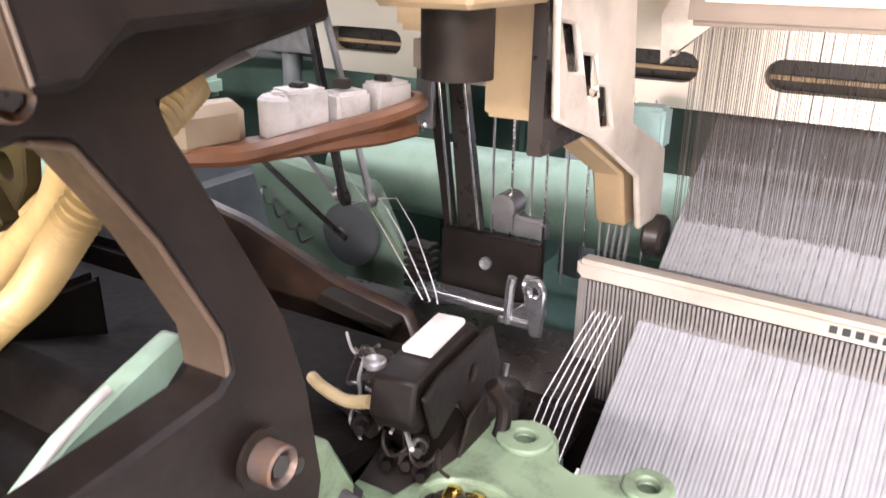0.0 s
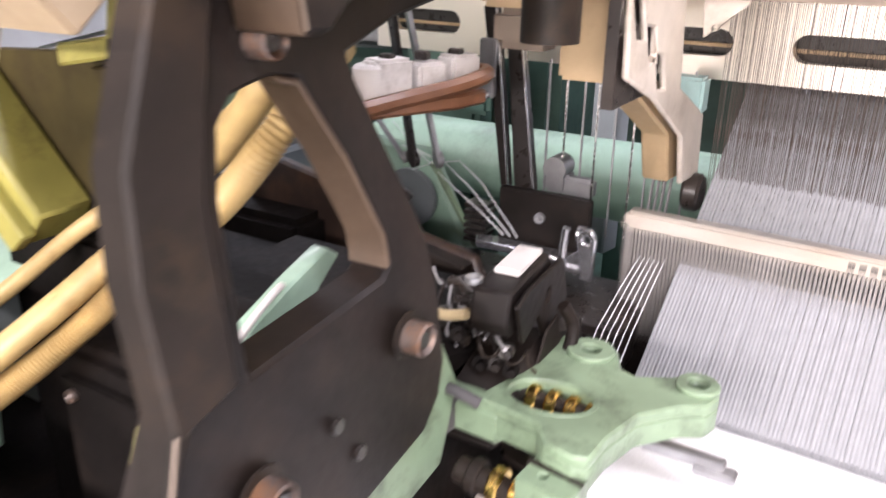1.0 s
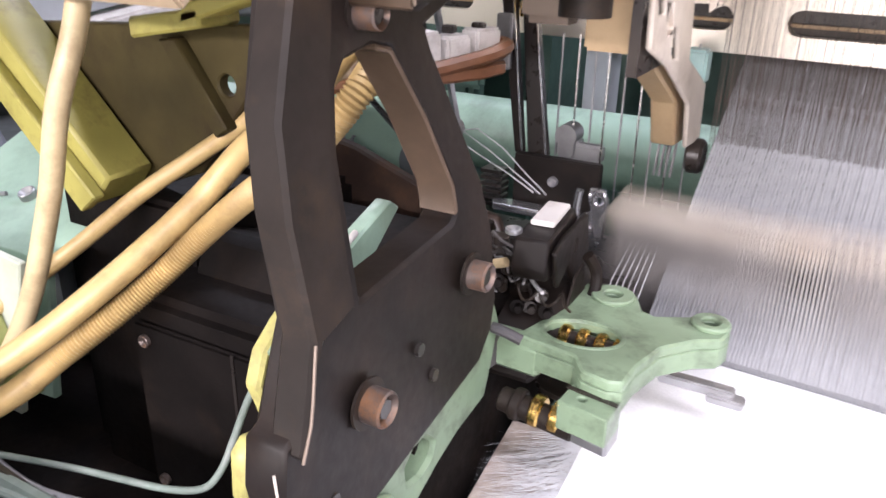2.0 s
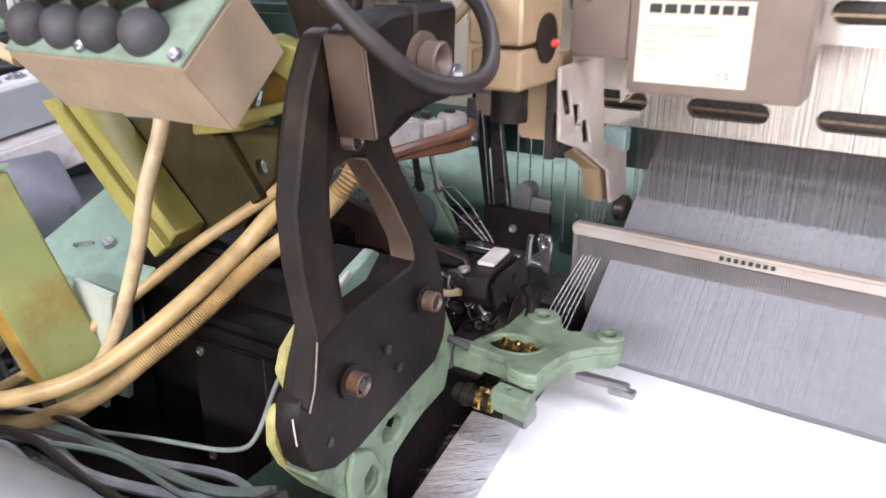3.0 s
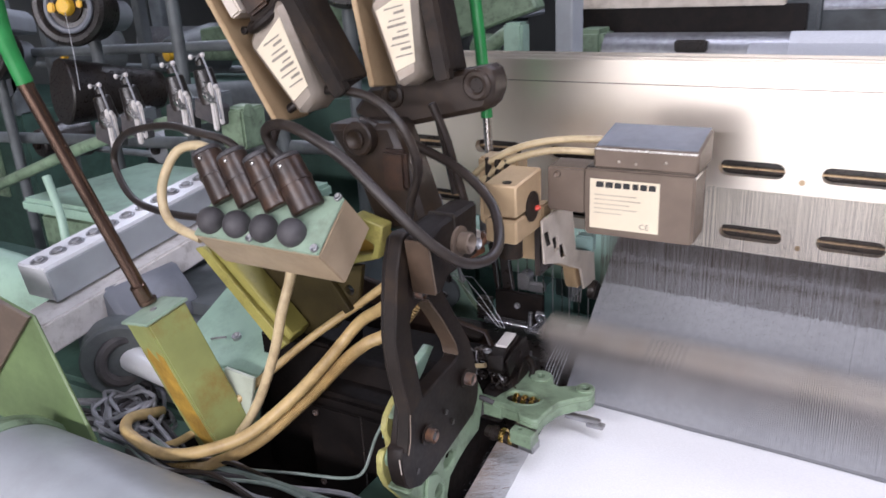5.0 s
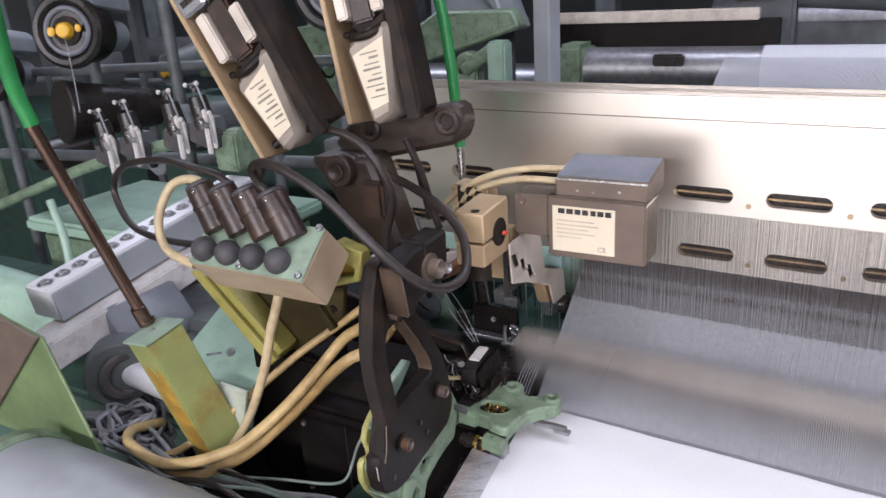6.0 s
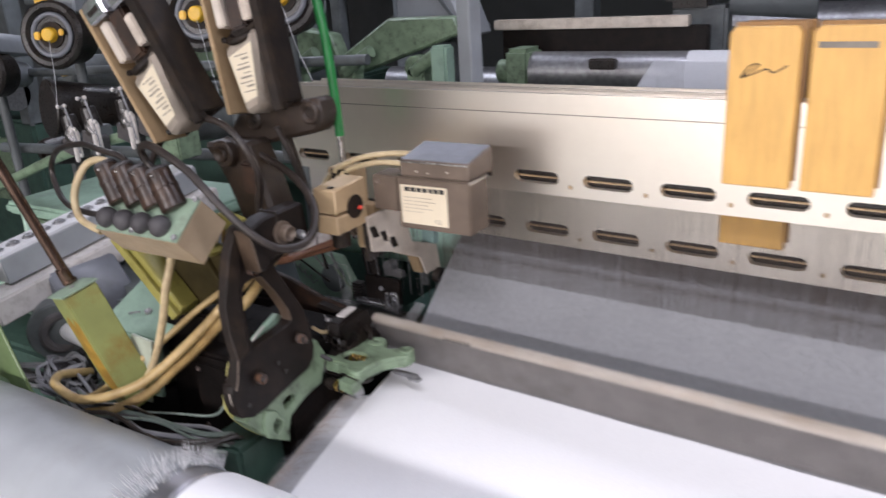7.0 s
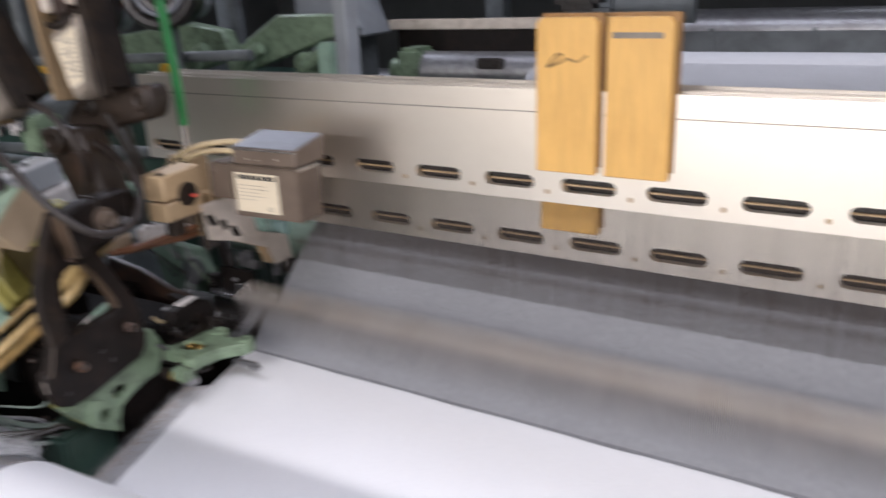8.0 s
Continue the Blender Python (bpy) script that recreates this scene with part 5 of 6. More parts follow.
part("rear_grip", rod((-0.31, 0.25, 1.30), (-0.27, 0.27, 1.318), 0.012, 0.010, n=18, bev=0.003), GREYSTEEL, wg, "dark grey rounded grip")

for o in wg.children:
    if o.name.split(".")[0] in ("tray", "white_block", "tray_wall", "round_boss", "cone", "clip", "rear_grip"):
        o.location = (0.010, -0.004, -0.002)

# ---- green cross tube and casting behind the shed ----
ct = thing("cross_tube", (-0.5, 0.87, 1.02), "wide mint green cross tube", "machine tube")
part("tube_body", rod((-0.66, 0.88, 1.062), (X1, 0.88, 1.062), 0.053, n=36), MINT, ct)
part("collar", rod((-0.70, 0.88, 1.062), (-0.655, 0.88, 1.062), 0.03, n=28, bev=0.004), MINT, ct)
single("rear_casting", join(box(-0.72, -0.58, 1.0, 1.06, 0.9, 1.26, 0.01), box(-0.62, -0.55, 0.98, 1.0, 1.10, 1.22, 0.008)), DKGREEN, "dark green casting standing behind the tube", "machine casting")
gc = thing("guide_casting", (-0.37, 0.47, 1.08), "pale green casting behind the weft guide", "machine casting")
part("plate", prism("y", [(-0.47, 1.200), (-0.40, 1.190), (-0.335, 1.184), (-0.312, 1.14), (-0.288, 1.09), (-0.30, 1.05), (-0.40, 1.05), (-0.44, 1.10)], 0.462, 0.478, (), 0.004), MINT, gc)
part("foot", box(-0.44, -0.31, 0.455, 0.50, 0.8, 1.06, 0.004), GREEN, gc)
part("spring", tube([(-0.445 + 0.004 * k, 0.455 + 0.006 * math.cos(k * 2.1), 1.165 - 0.003 * k + 0.006 * math.sin(k * 2.1)) for k in range(14)], 0.0012, 6, 4), GREYSTEEL, gc)
single("rear_beam", box(-0.95, -0.12, 0.98, 1.04, 1.20, 1.27, 0.004), GREYSTEEL, "grey steel cross beam", "beam")
single("inner_shield", box(-0.40, X1, 1.15, 1.17, 0.6, 1.20, 0.002), DKGREEN, "dark green sheet shield", "shield")

# ---- silver rail, motor and green cabinet behind the junction box ----
rl = thing("bolt_rail", (-0.7, 0.3, 1.2), "pale grey aluminium rail with socket screws", "rail")
rm = Matrix.Translation((-0.765, 0.47, 1.314)) @ Matrix.Rotation(math.atan(0.13), 4, "X")
part("bar", turned(box(-0.03, 0.03, -0.40, 0.03, -0.05, 0, 0.002), rm), RAILWHITE, rl)
part("side_face", turned(box(0.03, 0.034, -0.40, 0.03, -0.05, -0.004, 0.001), rm), PIPEGREY, rl)
part("lower_bar", turned(box(0.0, 0.06, -0.45, 0.05, -0.10, -0.055, 0.003), rm), WHITEPLASTIC, rl)
part("leg", box(-0.83, -0.77, 0.20, 0.42, 0.9, 1.18, 0.004), FARGREY, rl)
for k in range(13):
    part("rail_screw", turned(join(rod((0, -0.385 + 0.03 * k, 0.0), (0, -0.385 + 0.03 * k, 0.0015), 0.0115, n=18), hexbolt((0, -0.385 + 0.03 * k, 0.001), (0, 0, 1), 0.0075, 0.004)), rm), GREYSTEEL, rl, "socket screw in a counterbore")
mo = thing("small_motor", (-0.72, 0.16, 1.0), "blue-grey motor with a polished shaft", "motor")
part("body", prism("y", [(-0.80, 1.06), (-0.72, 1.04), (-0.67, 1.08), (-0.66, 1.16), (-0.70, 1.215), (-0.79, 1.215)], 0.13, 0.26, (), 0.008), MOTORGREY, mo)
part("flange", rod((-0.655, 0.10, 1.13), (-0.69, 0.13, 1.13), 0.052, n=28, bev=0.003), FARGREY, mo)
part("shaft", rod((-0.50, 0.115, 1.115), (-0.68, 0.12, 1.13), 0.020, n=24), RAILWHITE, mo, "pale smooth shaft")
part("bellows", ring((-0.655, 0.105, 1.13), (0.9, -0.3, 0), 0.030, 0.008), RUBBER, mo)
pl = thing("side_plate", (-0.48, 0.17, 1.1), "mint green angled plate with a screw", "plate")
part("top_face", prism("x", [(0.12, 1.155), (0.30, 1.235), (0.30, 1.225), (0.12, 1.145)], -0.57, -0.42, (), 0.001), MINT, pl)
part("front_face", prism("y", [(-0.565, 1.15), (-0.42, 1.15), (-0.44, 1.05), (-0.56, 1.04)], 0.118, 0.124, (), 0.001), MINT, pl)
part("wing", prism("y", [(-0.442, 1.176), (-0.396, 1.172), (-0.428, 1.06), (-0.482, 1.06)], 0.088, 0.093, (), 0.001), PALEWING, pl, "pale greenish sheet wing")
part("wing_screw", join(hexbolt((-0.49, 0.16, 1.172), (0, -0.4, 0.9), 0.006, 0.006), tube([(-0.50, 0.15, 1.176), (-0.52, 0.145, 1.172), (-0.525, 0.15, 1.168)], 0.0016, 6)), GREYSTEEL, pl)
gb = thing("green_cover", (-0.35, -0.2, 1.2), "green sheet metal cover with a dark top", "cover")
part("side", prism("y", [(-0.90, 1.082), (-0.559, 1.082), (-0.629, 1.253), (-0.90, 1.313)], -0.015, -0.010, (), 0.002), COVERGREEN, gb)
part("top_sheet", prism("y", [(-0.90, 1.315), (-0.629, 1.253), (-0.90, 0.996)], -0.021, -0.015, (), 0.001), BROWNBOX, gb, "brown-grey sheet")
part("leg", box(-0.88, -0.74, -0.008, 0.06, 0.0, 1.12, 0.004), DKGREEN, gb)
lb = thing("left_cabinet", (-1.0, 0.45, 1.0), "mint green machine cabinet with rounded lid", "cabinet")
part("lid", box(-1.35, -0.78, 0.42, 0.75, 1.17, 1.20, 0.008), MINT, lb)
part("body", box(-1.33, -0.80, 0.44, 0.73, 0.8, 1.17, 0.012), GREEN, lb)
part("pipe", tube([(-1.6, 0.25, 1.12), (-1.25, 0.27, 1.10), (-0.95, 0.30, 1.05), (-0.8, 0.33, 0.98)], 0.055, 20), MINT, lb)
single("loom_sideframe", box(-2.2, -0.62, 0.20, 0.62, 0.0, 0.98, 0.01), DKGREEN, "dark green loom side frame", "machine frame")
single("thin_tube", tube([(-0.98, 0.26, 1.32), (-0.95, 0.25, 1.26), (-0.93, 0.24, 1.20), (-0.88, 0.25, 1.18)], 0.007), MINT, "pale green bent tube", "tube")
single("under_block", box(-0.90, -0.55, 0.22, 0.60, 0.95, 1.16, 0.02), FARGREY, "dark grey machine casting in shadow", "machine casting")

# yarn tensioners on a green rail
tr = thing("tensioner_rail", (-0.9, 0.45, 1.3), "green painted pipe rail", "rail")
part("pipe", tube([(-1.7, 0.50, 1.14), (-1.405, 0.50, 1.238), (-1.212, 0.50, 1.301), (-1.012, 0.50, 1.352), (-0.872, 0.50, 1.377), (-0.745, 0.50, 1.395)], 0.012, 12), GREEN, tr)
part("bracket", box(-0.80, -0.745, 0.48, 0.54, 1.33, 1.40, 0.004), GREEN, tr)


def tensioner():
    t = thing("yarn_tensioner", (0, 0, 0), "black and chrome yarn tensioner", "tensioner", "yarn tensioners")
    part("base", box(-0.02, 0.02, -0.012, 0.03, -0.02, 0.01, 0.003), FARGREY, t)
    part("body", join(rod((0, 0, -0.01), (-0.012, 0, 0.05), 0.021, 0.016, n=16, bev=0.002), rod((-0.012, 0, 0.055), (-0.014, 0, 0.066), 0.009, n=14)), GLOSSBLACK, t)
    part("tension_disc", join(rod((0.014, -0.016, 0.012), (0.020, -0.018, 0.014), 0.014, n=18), rod((0.024, -0.018, 0.006), (0.028, -0.02, 0.008), 0.012, n=18)), STEEL, t, "chrome tension discs")
    part("guide_wire", tube([(-0.012, -0.01, 0.065), (0.006, -0.016, 0.075), (0.020, -0.02, 0.055), (0.030, -0.02, 0.02), (0.036, -0.02, -0.03)], 0.0020, 6), GREYCABLE, t)
    part("arm", join(box(0.018, 0.028, -0.024, -0.016, -0.05, 0.03, 0.002), box(0.03, 0.037, -0.02, -0.012, -0.04, 0.022, 0.002)), WHITEPLASTIC, t, "pale arm")
    for c in ((-0.022, -0.012, 0.070), (0.010, -0.016, 0.074), (0.034, -0.02, 0.024)):
        part("eyelet", ball(c, 0.0045), WHITEPLASTIC, t, "white ceramic eyelet")
    part("top_pin", rod((-0.022, -0.012, 0.070), (0.010, -0.016, 0.074), 0.0016), GREYSTEEL, t)
    part("housing", prism("y", [(-0.028, -0.03), (0.026, -0.045), (0.030, -0.012), (-0.022, 0.004)], -0.02, 0.012, (), 0.003), RUBBER, t)
    return t


t0 = tensioner()
t0.matrix_basis = pose(-1.081, 0.475, 1.362)
for x, y, z in ((-1.002, 0.475, 1.382), (-0.876, 0.475, 1.404), (-0.803, 0.475, 1.418)):
    copy_thing(t0, pose(x, y, z))

# yarn feeders on stands
def feeder():
    f = thing("yarn_feeder", (0, 0, 0), "grey yarn feeder with black ring and yellow knobs", "yarn feeder", "yarn feeders")
    part("motor", join(rod((0, 0.02, 0), (0, 0.16, 0), 0.050, 0.042, n=26, bev=0.006), prism("y", [(-0.062, 0.06), (0.052, 0.06), (0.052, 0.105), (0.030, 0.128), (-0.045, 0.128), (-0.062, 0.110)], -0.05, 0.16, (), 0.006)), PIPEGREY, f, "grey painted motor case")
    part("case_vent", box(-0.04, 0.03, -0.0515, -0.049, 0.098, 0.104, 0), GLOSSBLACK, f)
    part("drum", join(rod((0, -0.09, 0), (0, 0.02, 0), 0.066, 0.076, n=30, bev=0.004)), GLOSSBLACK, f)
    part("flyer_ring", ring((0, -0.088, 0), (0, 1, 0), 0.080, 0.015), GLOSSBLACK, f, "black brush ring")
    part("inner_ring", ring((0, -0.092, 0), (0, 1, 0), 0.056, 0.007), MOTORGREY, f, "grey inner ring")
    part("face", rod((0, -0.096, 0), (0, -0.09, 0), 0.036, n=26), BROWNED, f)
    part("centre_knob", join(rod((0, -0.118, 0), (0, -0.095, 0), 0.018, 0.022, n=18, bev=0.003), box(-0.046, -0.028, -0.108, -0.098, -0.012, 0.010, 0.003), box(0.028, 0.042, -0.108, -0.098, -0.004, 0.014, 0.003)), YELLOW, f, "yellow centre knob")
    part("top_knob", rod((-0.028, -0.085, 0.095), (-0.028, -0.05, 0.098), 0.018, n=18, bev=0.003), YELLOW, f, "yellow top knob")
    part("yarn_outlet", tube([(0, -0.11, -0.01), (0.02, -0.14, -0.04), (0.06, -0.2, -0.12), (0.12, -0.30, -0.2)], 0.0007, 6), YARN, f)
    return f


f0 = feeder()
f0.matrix_basis = pose(-1.60, 0.86, 1.55, -8, 0, 25)
for p in (pose(-1.10, 0.95, 1.585, -8, 0, 25), pose(-2.05, 0.86, 1.44, -8, 0, 30), pose(-0.84, 0.98, 1.615, -8, 0, 25)):
    copy_thing(f0, p)
fs_ = thing("feeder_stand", (-1.4, 1.1, 0), "dark grey tubular stand carrying the feeders", "stand")
for x in (-2.1, -1.62, -1.30, -1.08, -0.84):
    part("upright", rod((x - 0.06, 1.02 if x > -1.2 else 0.92, 0.0), (x - 0.06, 1.02 if x > -1.2 else 0.92, 1.75), 0.016), FARGREY, fs_)
part("crossbar", join(rod((-2.3, 0.96, 1.16), (-0.7, 1.06, 1.20), 0.018), rod((-2.3, 0.98, 1.42), (-0.7, 1.08, 1.46), 0.014)), FARGREY, fs_)
single("black_cone_holder", rod((-1.62, 0.75, 1.36), (-1.55, 1.0, 1.33), 0.085, 0.05, n=28, bev=0.004), GLOSSBLACK, "black open cone holder", "cone holder")
single("dark_canister", rod((-1.25, 0.8, 1.32), (-1.2, 1.05, 1.30), 0.06, 0.06, n=26, bev=0.004), FARGREY, "dark grey metal canister on the stand", "canister")

cr = thing("yarn_creel", (-2.0, 1.6, 0), "dark grey creel frame with yarn packages", "creel")
for x in (-2.9, -2.3, -1.75, -1.2):
    part("upright", box(x - 0.02, x + 0.02, 1.58, 1.62, 0.0, 2.4, 0.003), FARGREY, cr)
for z in (0.95, 1.3, 1.65):
    part("rail", rod((-3.0, 1.6, z), (-1.1, 1.6, z), 0.014), FARGREY, cr)
for i, (x, z) in enumerate(((-2.75, 1.02), (-2.45, 1.38), (-2.05, 1.05), (-2.1, 1.72), (-1.9, 1.38), (-1.5, 1.06), (-1.45, 1.70), (-1.3, 1.38))):
    pk = part("package", join(rod((x, 1.36, z), (x + 0.02, 1.56, z), 0.055, 0.09, n=24, bev=0.006)), (GLOSSBLACK, FARGREY, PIPEGREY)[i % 3], cr, "wound yarn package")
    part("tube_end", rod((x - 0.003, 1.345, z), (x, 1.36, z), 0.022, n=16), (BROWNED, YELLOW, GLOSSBLACK)[i % 3], pk)

# ---- back of the loom and hall behind ----
rr_ = thing("back_roller", (0.5, 1.6, 1.30), "smooth steel back roller with white warp round it", "roller")
part("roller", rod((-0.48, 1.62, 1.36), (2.2, 1.62, 1.36), 0.058, n=40), GREYSTEEL, rr_)
part("warp_wrap", rod((-0.02, 1.62, 1.36), (2.18, 1.62, 1.36), 0.0595, n=40), YARN, rr_, "white warp wound over the roller")
part("sensor_clip", box(-0.285, -0.205, 1.55, 1.575, 1.375, 1.405, 0.004), GLOSSBLACK, rr_, "small black clip")
part("end_bearing", join(box(-0.56, -0.48, 1.57, 1.68, 1.25, 1.43, 0.012), rod((-0.60, 1.62, 1.36), (-0.56, 1.62, 1.36), 0.035, n=22, bev=0.003)), GREEN, rr_, "green bearing block")
single("back_pillar", prism("z", [(-0.395, 1.02), (-0.355, 1.01), (-0.345, 1.05), (-0.385, 1.06)], 0.9, 2.6, (), 0.003), PIPEGREY, "blue-grey square steel pillar", "pillar")
single("lever_beam", prism("y", [(-1.75, 1.36), (-1.75, 1.46), (-1.20, 1.525), (-1.05, 1.50), (-1.02, 1.42), (-1.2, 1.37)], 1.36, 1.42, (), 0.006), GREEN, "green cast lever beam", "lever")
single("lever_beam", prism("y", [(-1.02, 1.42), (-0.80, 1.545), (-0.58, 1.545), (-0.56, 1.50), (-0.72, 1.45), (-0.95, 1.38)], 1.32, 1.38, (), 0.006), GREEN, "green cast lever with a raised end", "lever")
for x, y in ((-1.12, 1.25), (-0.93, 1.27), (-0.70, 1.29)):
    single("pivot_bracket", join(rod((x, y, 1.41), (x, y + 0.05, 1.41), 0.035, n=24, bev=0.004), box(x - 0.03, x + 0.03, y, y + 0.05, 1.30, 1.41, 0.006), tube([(x, y, 1.40), (x + 0.06, y, 1.44), (x + 0.10, y, 1.46)], 0.018, 12)), GREEN, "green pivot bracket with a round eye", "bracket", "pivot brackets")
single("support_post", box(-0.62, -0.57, 1.25, 1.30, 1.25, 1.475, 0.006), MINT, "mint green support post", "post")
single("rear_side_frame", box(-1.8, -0.52, 1.18, 1.46, 0.0, 1.31, 0.02), DKGREEN, "dark green rear frame of the loom", "machine frame")
single("stop_motion_base", box(-0.66, 2.6, 1.70, 2.03, 0.0, 1.36, 0.02), FARGREY, "dark grey base of the warp stop motion", "machine frame")
single("light_rail", box(-0.66, -0.05, 1.70, 1.74, 1.475, 1.505, 0.003), CASTPALE, "pale metal rail end", "rail")
single("dark_rail", box(-0.64, 0.0, 1.72, 1.76, 1.36, 1.476, 0.003), BLACK, "dark steel rail below the pale one", "rail")
single("rear_lattice", join(box(-0.2, 2.6, 2.0, 2.02, 1.36, 1.44, 0.001), *[box(0.0 + 0.28 * k, 0.015 + 0.28 * k, 1.99, 2.0, 1.34, 1.45, 0) for k in range(9)]), FARGREY, "grey slatted rail of the warp stop", "rail")
hp = thing("rear_motor", (0.0, 1.9, 1.36), "black and grey motor head on a rail", "motor")
part("head", join(box(-0.16, -0.02, 1.84, 1.95, 1.515, 1.60, 0.02), rod((-0.09, 1.82, 1.62), (-0.09, 1.95, 1.62), 0.05, n=24)), GLOSSBLACK, hp)
part("pedestal", box(-0.14, 0.02, 1.86, 1.94, 1.36, 1.52, 0.01), FARGREY, hp)
part("dish", rod((0.02, 1.9, 1.53), (0.25, 1.92, 1.53), 0.04, 0.06, n=26), FARGREY, hp)
cb = thing("control_box", (-0.92, 1.85, 0), "pale grey control box with a red stop button", "control box")
part("pedestal", box(-1.00, -0.84, 1.78, 1.92, 0.0, 1.45, 0.01), FARGREY, cb)
part("case", prism("y", [(-1.06, 1.45), (-0.78, 1.45), (-0.84, 1.60), (-1.06, 1.60)], 1.74, 1.92, (), 0.008), PIPEGREY, cb)
part("slanted_panel", prism("y", [(-0.90, 1.592), (-0.80, 1.47), (-0.79, 1.475), (-0.89, 1.60)], 1.735, 1.925, (), 0.001), FARGREY, cb)
part("stop_button", join(rod((-0.96, 1.80, 1.60), (-0.96, 1.80, 1.625), 0.016, n=16), rod((-0.96, 1.80, 1.625), (-0.96, 1.80, 1.655), 0.032, 0.030, n=20, bev=0.004)), RED, cb, "red mushroom stop button")
rnd = random.Random(9)
for k, (x, y, z, sx, sz) in enumerate(((-3.2, 3.0, 0, 1.4, 1.75), (-1.5, 3.2, 0, 1.2, 1.5), (0.4, 3.0, 0, 1.6, 1.9), (2.4, 3.2, 0, 1.4, 2.0), (-4.4, 2.0, 0, 1.0, 1.6))):
    mc = thing("distant_loom", (x, y, 0), "dark green distant loom in the hall", "loom", "distant looms")
    part("frame", box(x - sx / 2, x + sx / 2, y, y + 0.8, z, sz * 0.62, 0.02), DKGREEN, mc)
    part("superstructure", join(box(x - sx / 2, x - sx / 2 + 0.1, y, y + 0.1, sz * 0.6, sz + 0.8, 0.005), box(x + sx / 2 - 0.1, x + sx / 2, y, y + 0.1, sz * 0.6, sz + 0.8, 0.005), box(x - sx / 2, x + sx / 2, y, y + 0.09, sz + 0.7, sz + 0.8, 0.005)), FARGREY, mc)
    part("roller", rod((x - sx / 2, y - 0.05, sz * 0.72), (x + sx / 2, y - 0.05, sz * 0.72), 0.09, n=24), GREYSTEEL, mc)
    part("panel", box(x - sx / 3, x + sx / 4, y - 0.02, y, sz * 0.3, sz * 0.55, 0.004), GREEN, mc)

# ---- take-up roll at the front ----
tk = thing("takeup_roll", (-0.3, -0.09, 0.94), "blue-grey roll with a green collar and wound white cloth", "roll")
part("core", rod((-0.62, -0.10, 1.045), (-0.150, -0.10, 1.045), 0.100, n=48, bev=0.004), PIPEGREY, tk)
part("collar", rod((-0.645, -0.10, 1.045), (-0.618, -0.10, 1.045), 0.106, n=48, bev=0.005), GREEN, tk, "green end collar")
part("ring", rod((-0.150, -0.10, 1.045), (-0.115, -0.10, 1.045), 0.094, n=48, bev=0.004), ALUDARK, tk, "dark grey ring")
part("wound_cloth", rod((-0.112, -0.10, 1.045), (X1, -0.10, 1.045), 0.097, n=48, bev=0.006), CLOTH, tk, "white cloth wound on the roll")
vs, fs = [], []
for k in range(260):
    a = rnd.uniform(0.6, 2.6)
    x = rnd.uniform(-0.175, -0.135)
    b = len(vs)
    c, s = math.cos(a), math.sin(a)
    y1, z1 = -0.10 + 0.097 * c, 1.045 + 0.097 * s
    L = rnd.uniform(0.012, 0.024)
    dx = rnd.uniform(-0.014, 0.004)
    y2, z2 = y1 + L * c, z1 + L * s
    vs += [(x - 0.0007, y1, z1), (x + 0.0007, y1, z1), (x, y1 + 0.001, z1), (x + dx, y2, z2)]
    fs += [(b, b + 1, b + 3), (b + 1, b + 2, b + 3), (b + 2, b, b + 3)]
me = bpy.data.meshes.new("yarn_fringe")
me.from_pydata(vs, [], fs)
me.materials.append(YARN)
ob = tagged(new("yarn_fringe", me), "bristly fringe of cut yarn ends", kind="stuff")
ob.parent, ob.matrix_parent_inverse = tk, Matrix.Translation((0.3, 0.09, -0.94))
single("front_bar", rod((-0.48, 0.035, 1.02), (-0.105, 0.035, 1.02), 0.014, n=20), STEEL, "polished steel bar under the cloth edge", "bar")
vs, fs = [], []
for k in range(800):
    y = rnd.uniform(0.03, 0.23)
    z = 1.036 + (y - 0.05) * 0.235 + 0.002
    x1, x2 = X0 + 0.002, X0 - rnd.uniform(0.02, 0.048)
    b = len(vs)
    zz = z + rnd.uniform(-0.006, 0.004)
    dy = rnd.uniform(-0.05, -0.01)
    vs += [(x1, y, z), (x1, y + 0.0006, z), (x1, y, z + 0.0006), (x2, y + dy, zz)]
    fs += [(b, b + 1, b + 3), (b + 1, b + 2, b + 3), (b + 2, b, b + 3)]
me = bpy.data.meshes.new("selvedge_fringe")
me.from_pydata(vs, [], fs)
me.materials.append(YARN)
tagged(new("selvedge_fringe", me), "loose white weft ends fringing the cloth edge", "yarn", kind="stuff")
single("selvedge_backing", prism("x", [(0.02, 1.022), (0.225, 1.074), (0.225, 1.06), (0.02, 1.008)], -0.152, -0.1075, (), 0.001), TAN, "tan strip of waste selvedge beside the cloth", "cloth")
# Beam coloured black to fill the dark gap below the housing.
single("breast_beam", box(-0.62, X1, 0.05, 0.30, 0.80, 0.985, 0.006), OILBLACK, "black breast beam under the cloth", "beam")
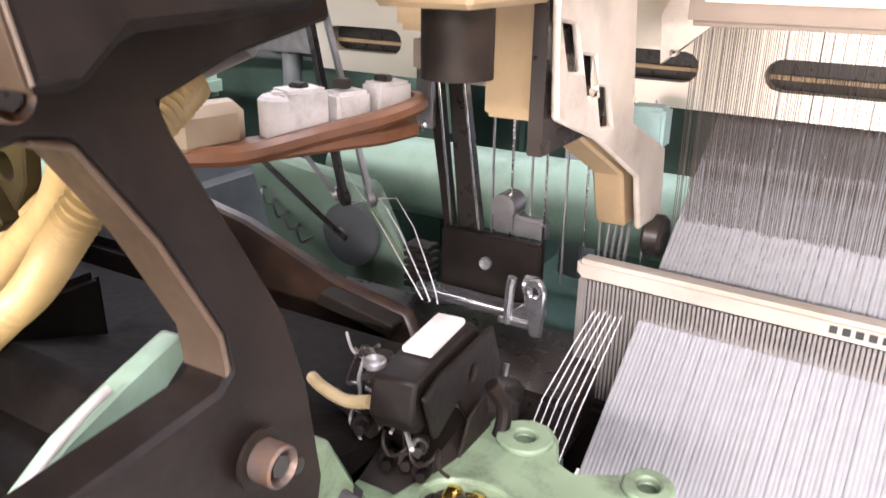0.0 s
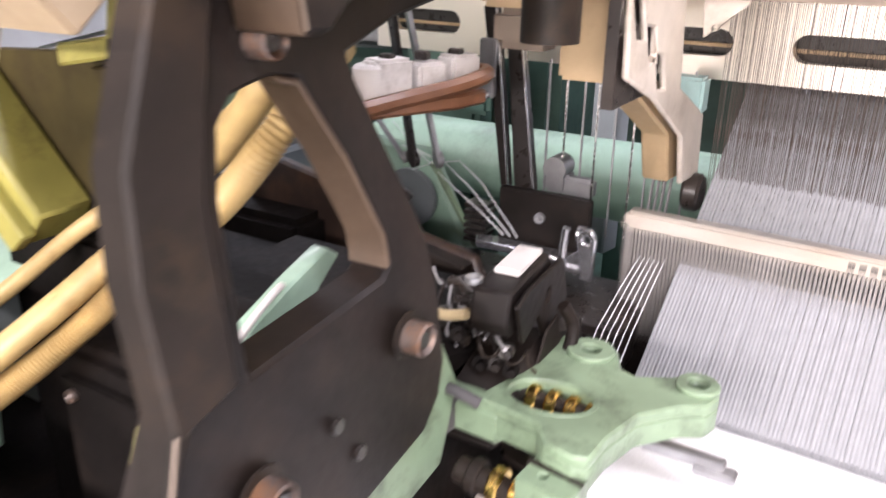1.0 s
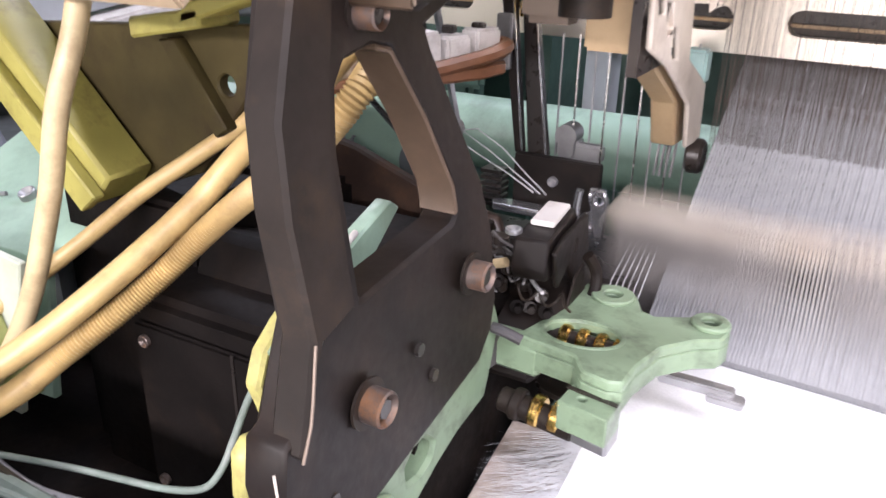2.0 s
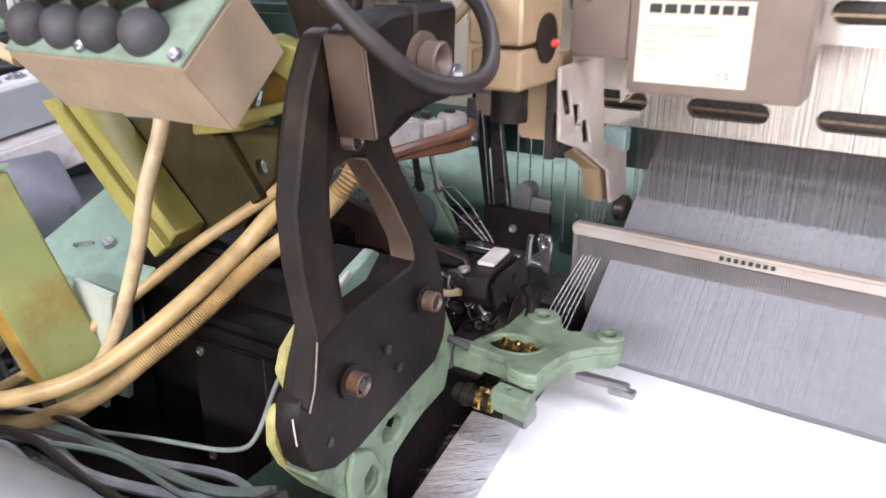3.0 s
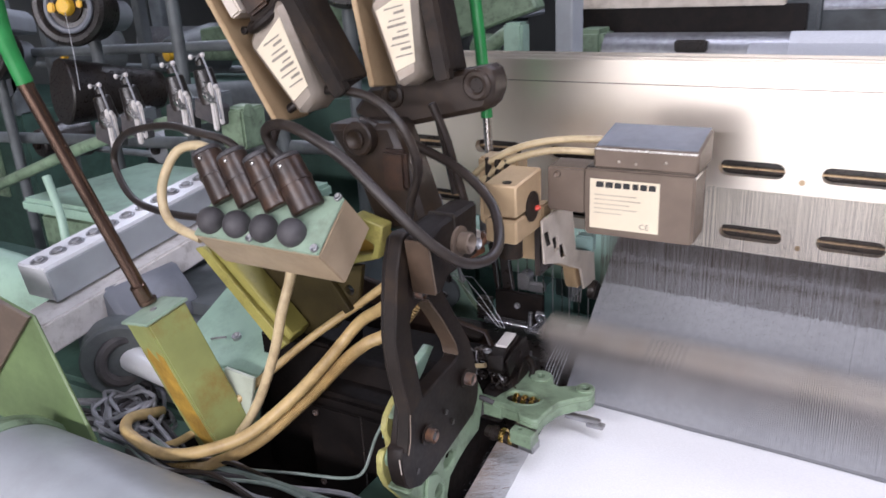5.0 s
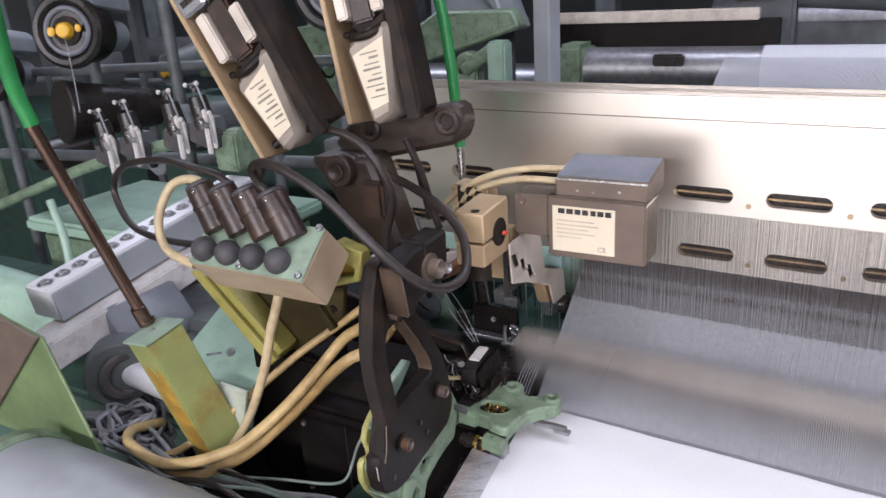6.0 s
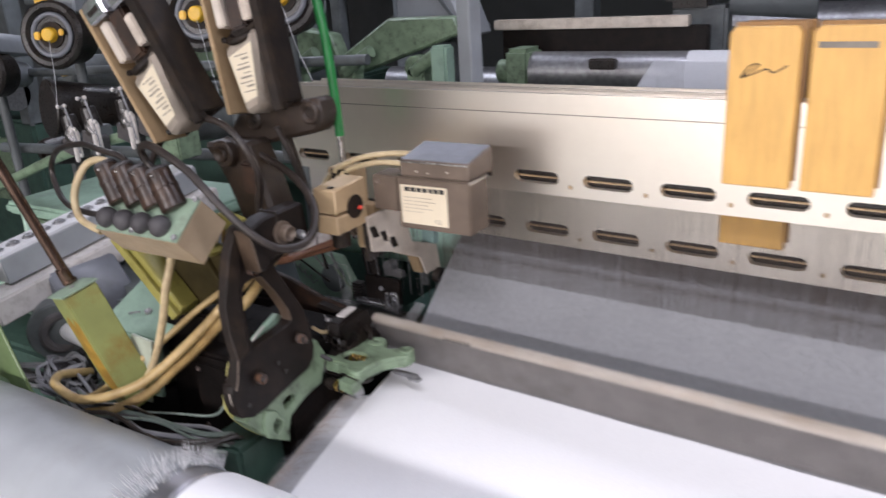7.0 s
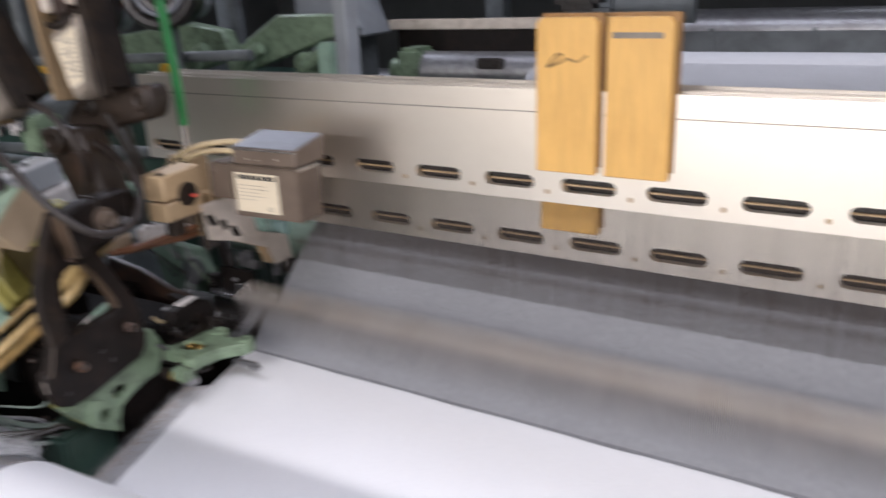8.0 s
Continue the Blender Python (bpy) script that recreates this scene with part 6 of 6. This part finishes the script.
single("loom_underframe", box(-0.62, X1, 0.05, 1.6, 0.0, 0.80, 0.01), DKGREEN, "dark green loom underframe", "machine frame")


# ---- what moves ----
BEAT, PICK = 0.188, 0.2525
BEATS = (0.20, 0.43, 0.70, 0.93, 1.20, 1.49, 1.735, 1.97, 2.22, 2.46, 2.69, 2.92, 3.205, 3.495, 3.735, 3.94, 4.22, 4.495, 4.735, 4.965, 5.235, 5.47, 5.72, 5.97, 6.25, 6.445, 6.75, 6.995, 7.27, 7.42, 7.72, 7.975)


def motions():
    rows = []
    dy = SKEW * X0            # the turn is about the cloth edge
    rest, fore = pose(0, 0.392 + dy, 1.13, 0, 0, YAW), pose(0, 0.306 + dy, 1.122, 20, 0, YAW)
    for t in BEATS:
        for dt, m in ((-0.06, rest), (-0.03, rest.lerp(fore, 0.55)), (0.0, fore), (0.03, rest.lerp(fore, 0.5)), (0.06, rest)):
            if 0 <= t + dt <= 8.0:
                rows.append((t + dt, m))
    if rows[0][0] > 0.02:
        rows.insert(0, (0.0, rest))
    if rows[-1][0] < 7.99:
        rows.append((8.0, fore.lerp(rest, 0.55)))
    walk(sley, rows)
    up, n = True, 0
    seq = [(0.0, True)]
    while BEAT + 2 * n * PICK < 8.2:
        t = BEAT + 0.02 + 2 * n * PICK
        seq += [(t - 0.045, up), (t + 0.075, not up)]
        up = not up
        n += 1
    seq = [s for s in seq if s[0] < 8.0] + [(8.0, True)]
    for k, fr in enumerate(frames):
        y = (0.428, 0.463, 0.498, 0.533)[k]
        walk(fr, [(t, pose(0, y + dy, 1.27 + (STROKE if s == (k % 2 == 0) else 0) - 0.004 * (k // 2), 0, 0, YAW)) for t, s in seq])
    for k, (ob, ey) in enumerate(warps):
        def tilt(s):
            z = 1.154 + (STROKE if s == (k % 2 == 0) else 0)
            return pose(0, FELL_Y - 0.004 + dy, FELL_Z, math.degrees(math.atan2(z - STROKE / 2 - FELL_Z, ey - FELL_Y)), 0, YAW)
        walk(ob, [(t, tilt(s)) for t, s in seq])


motions()
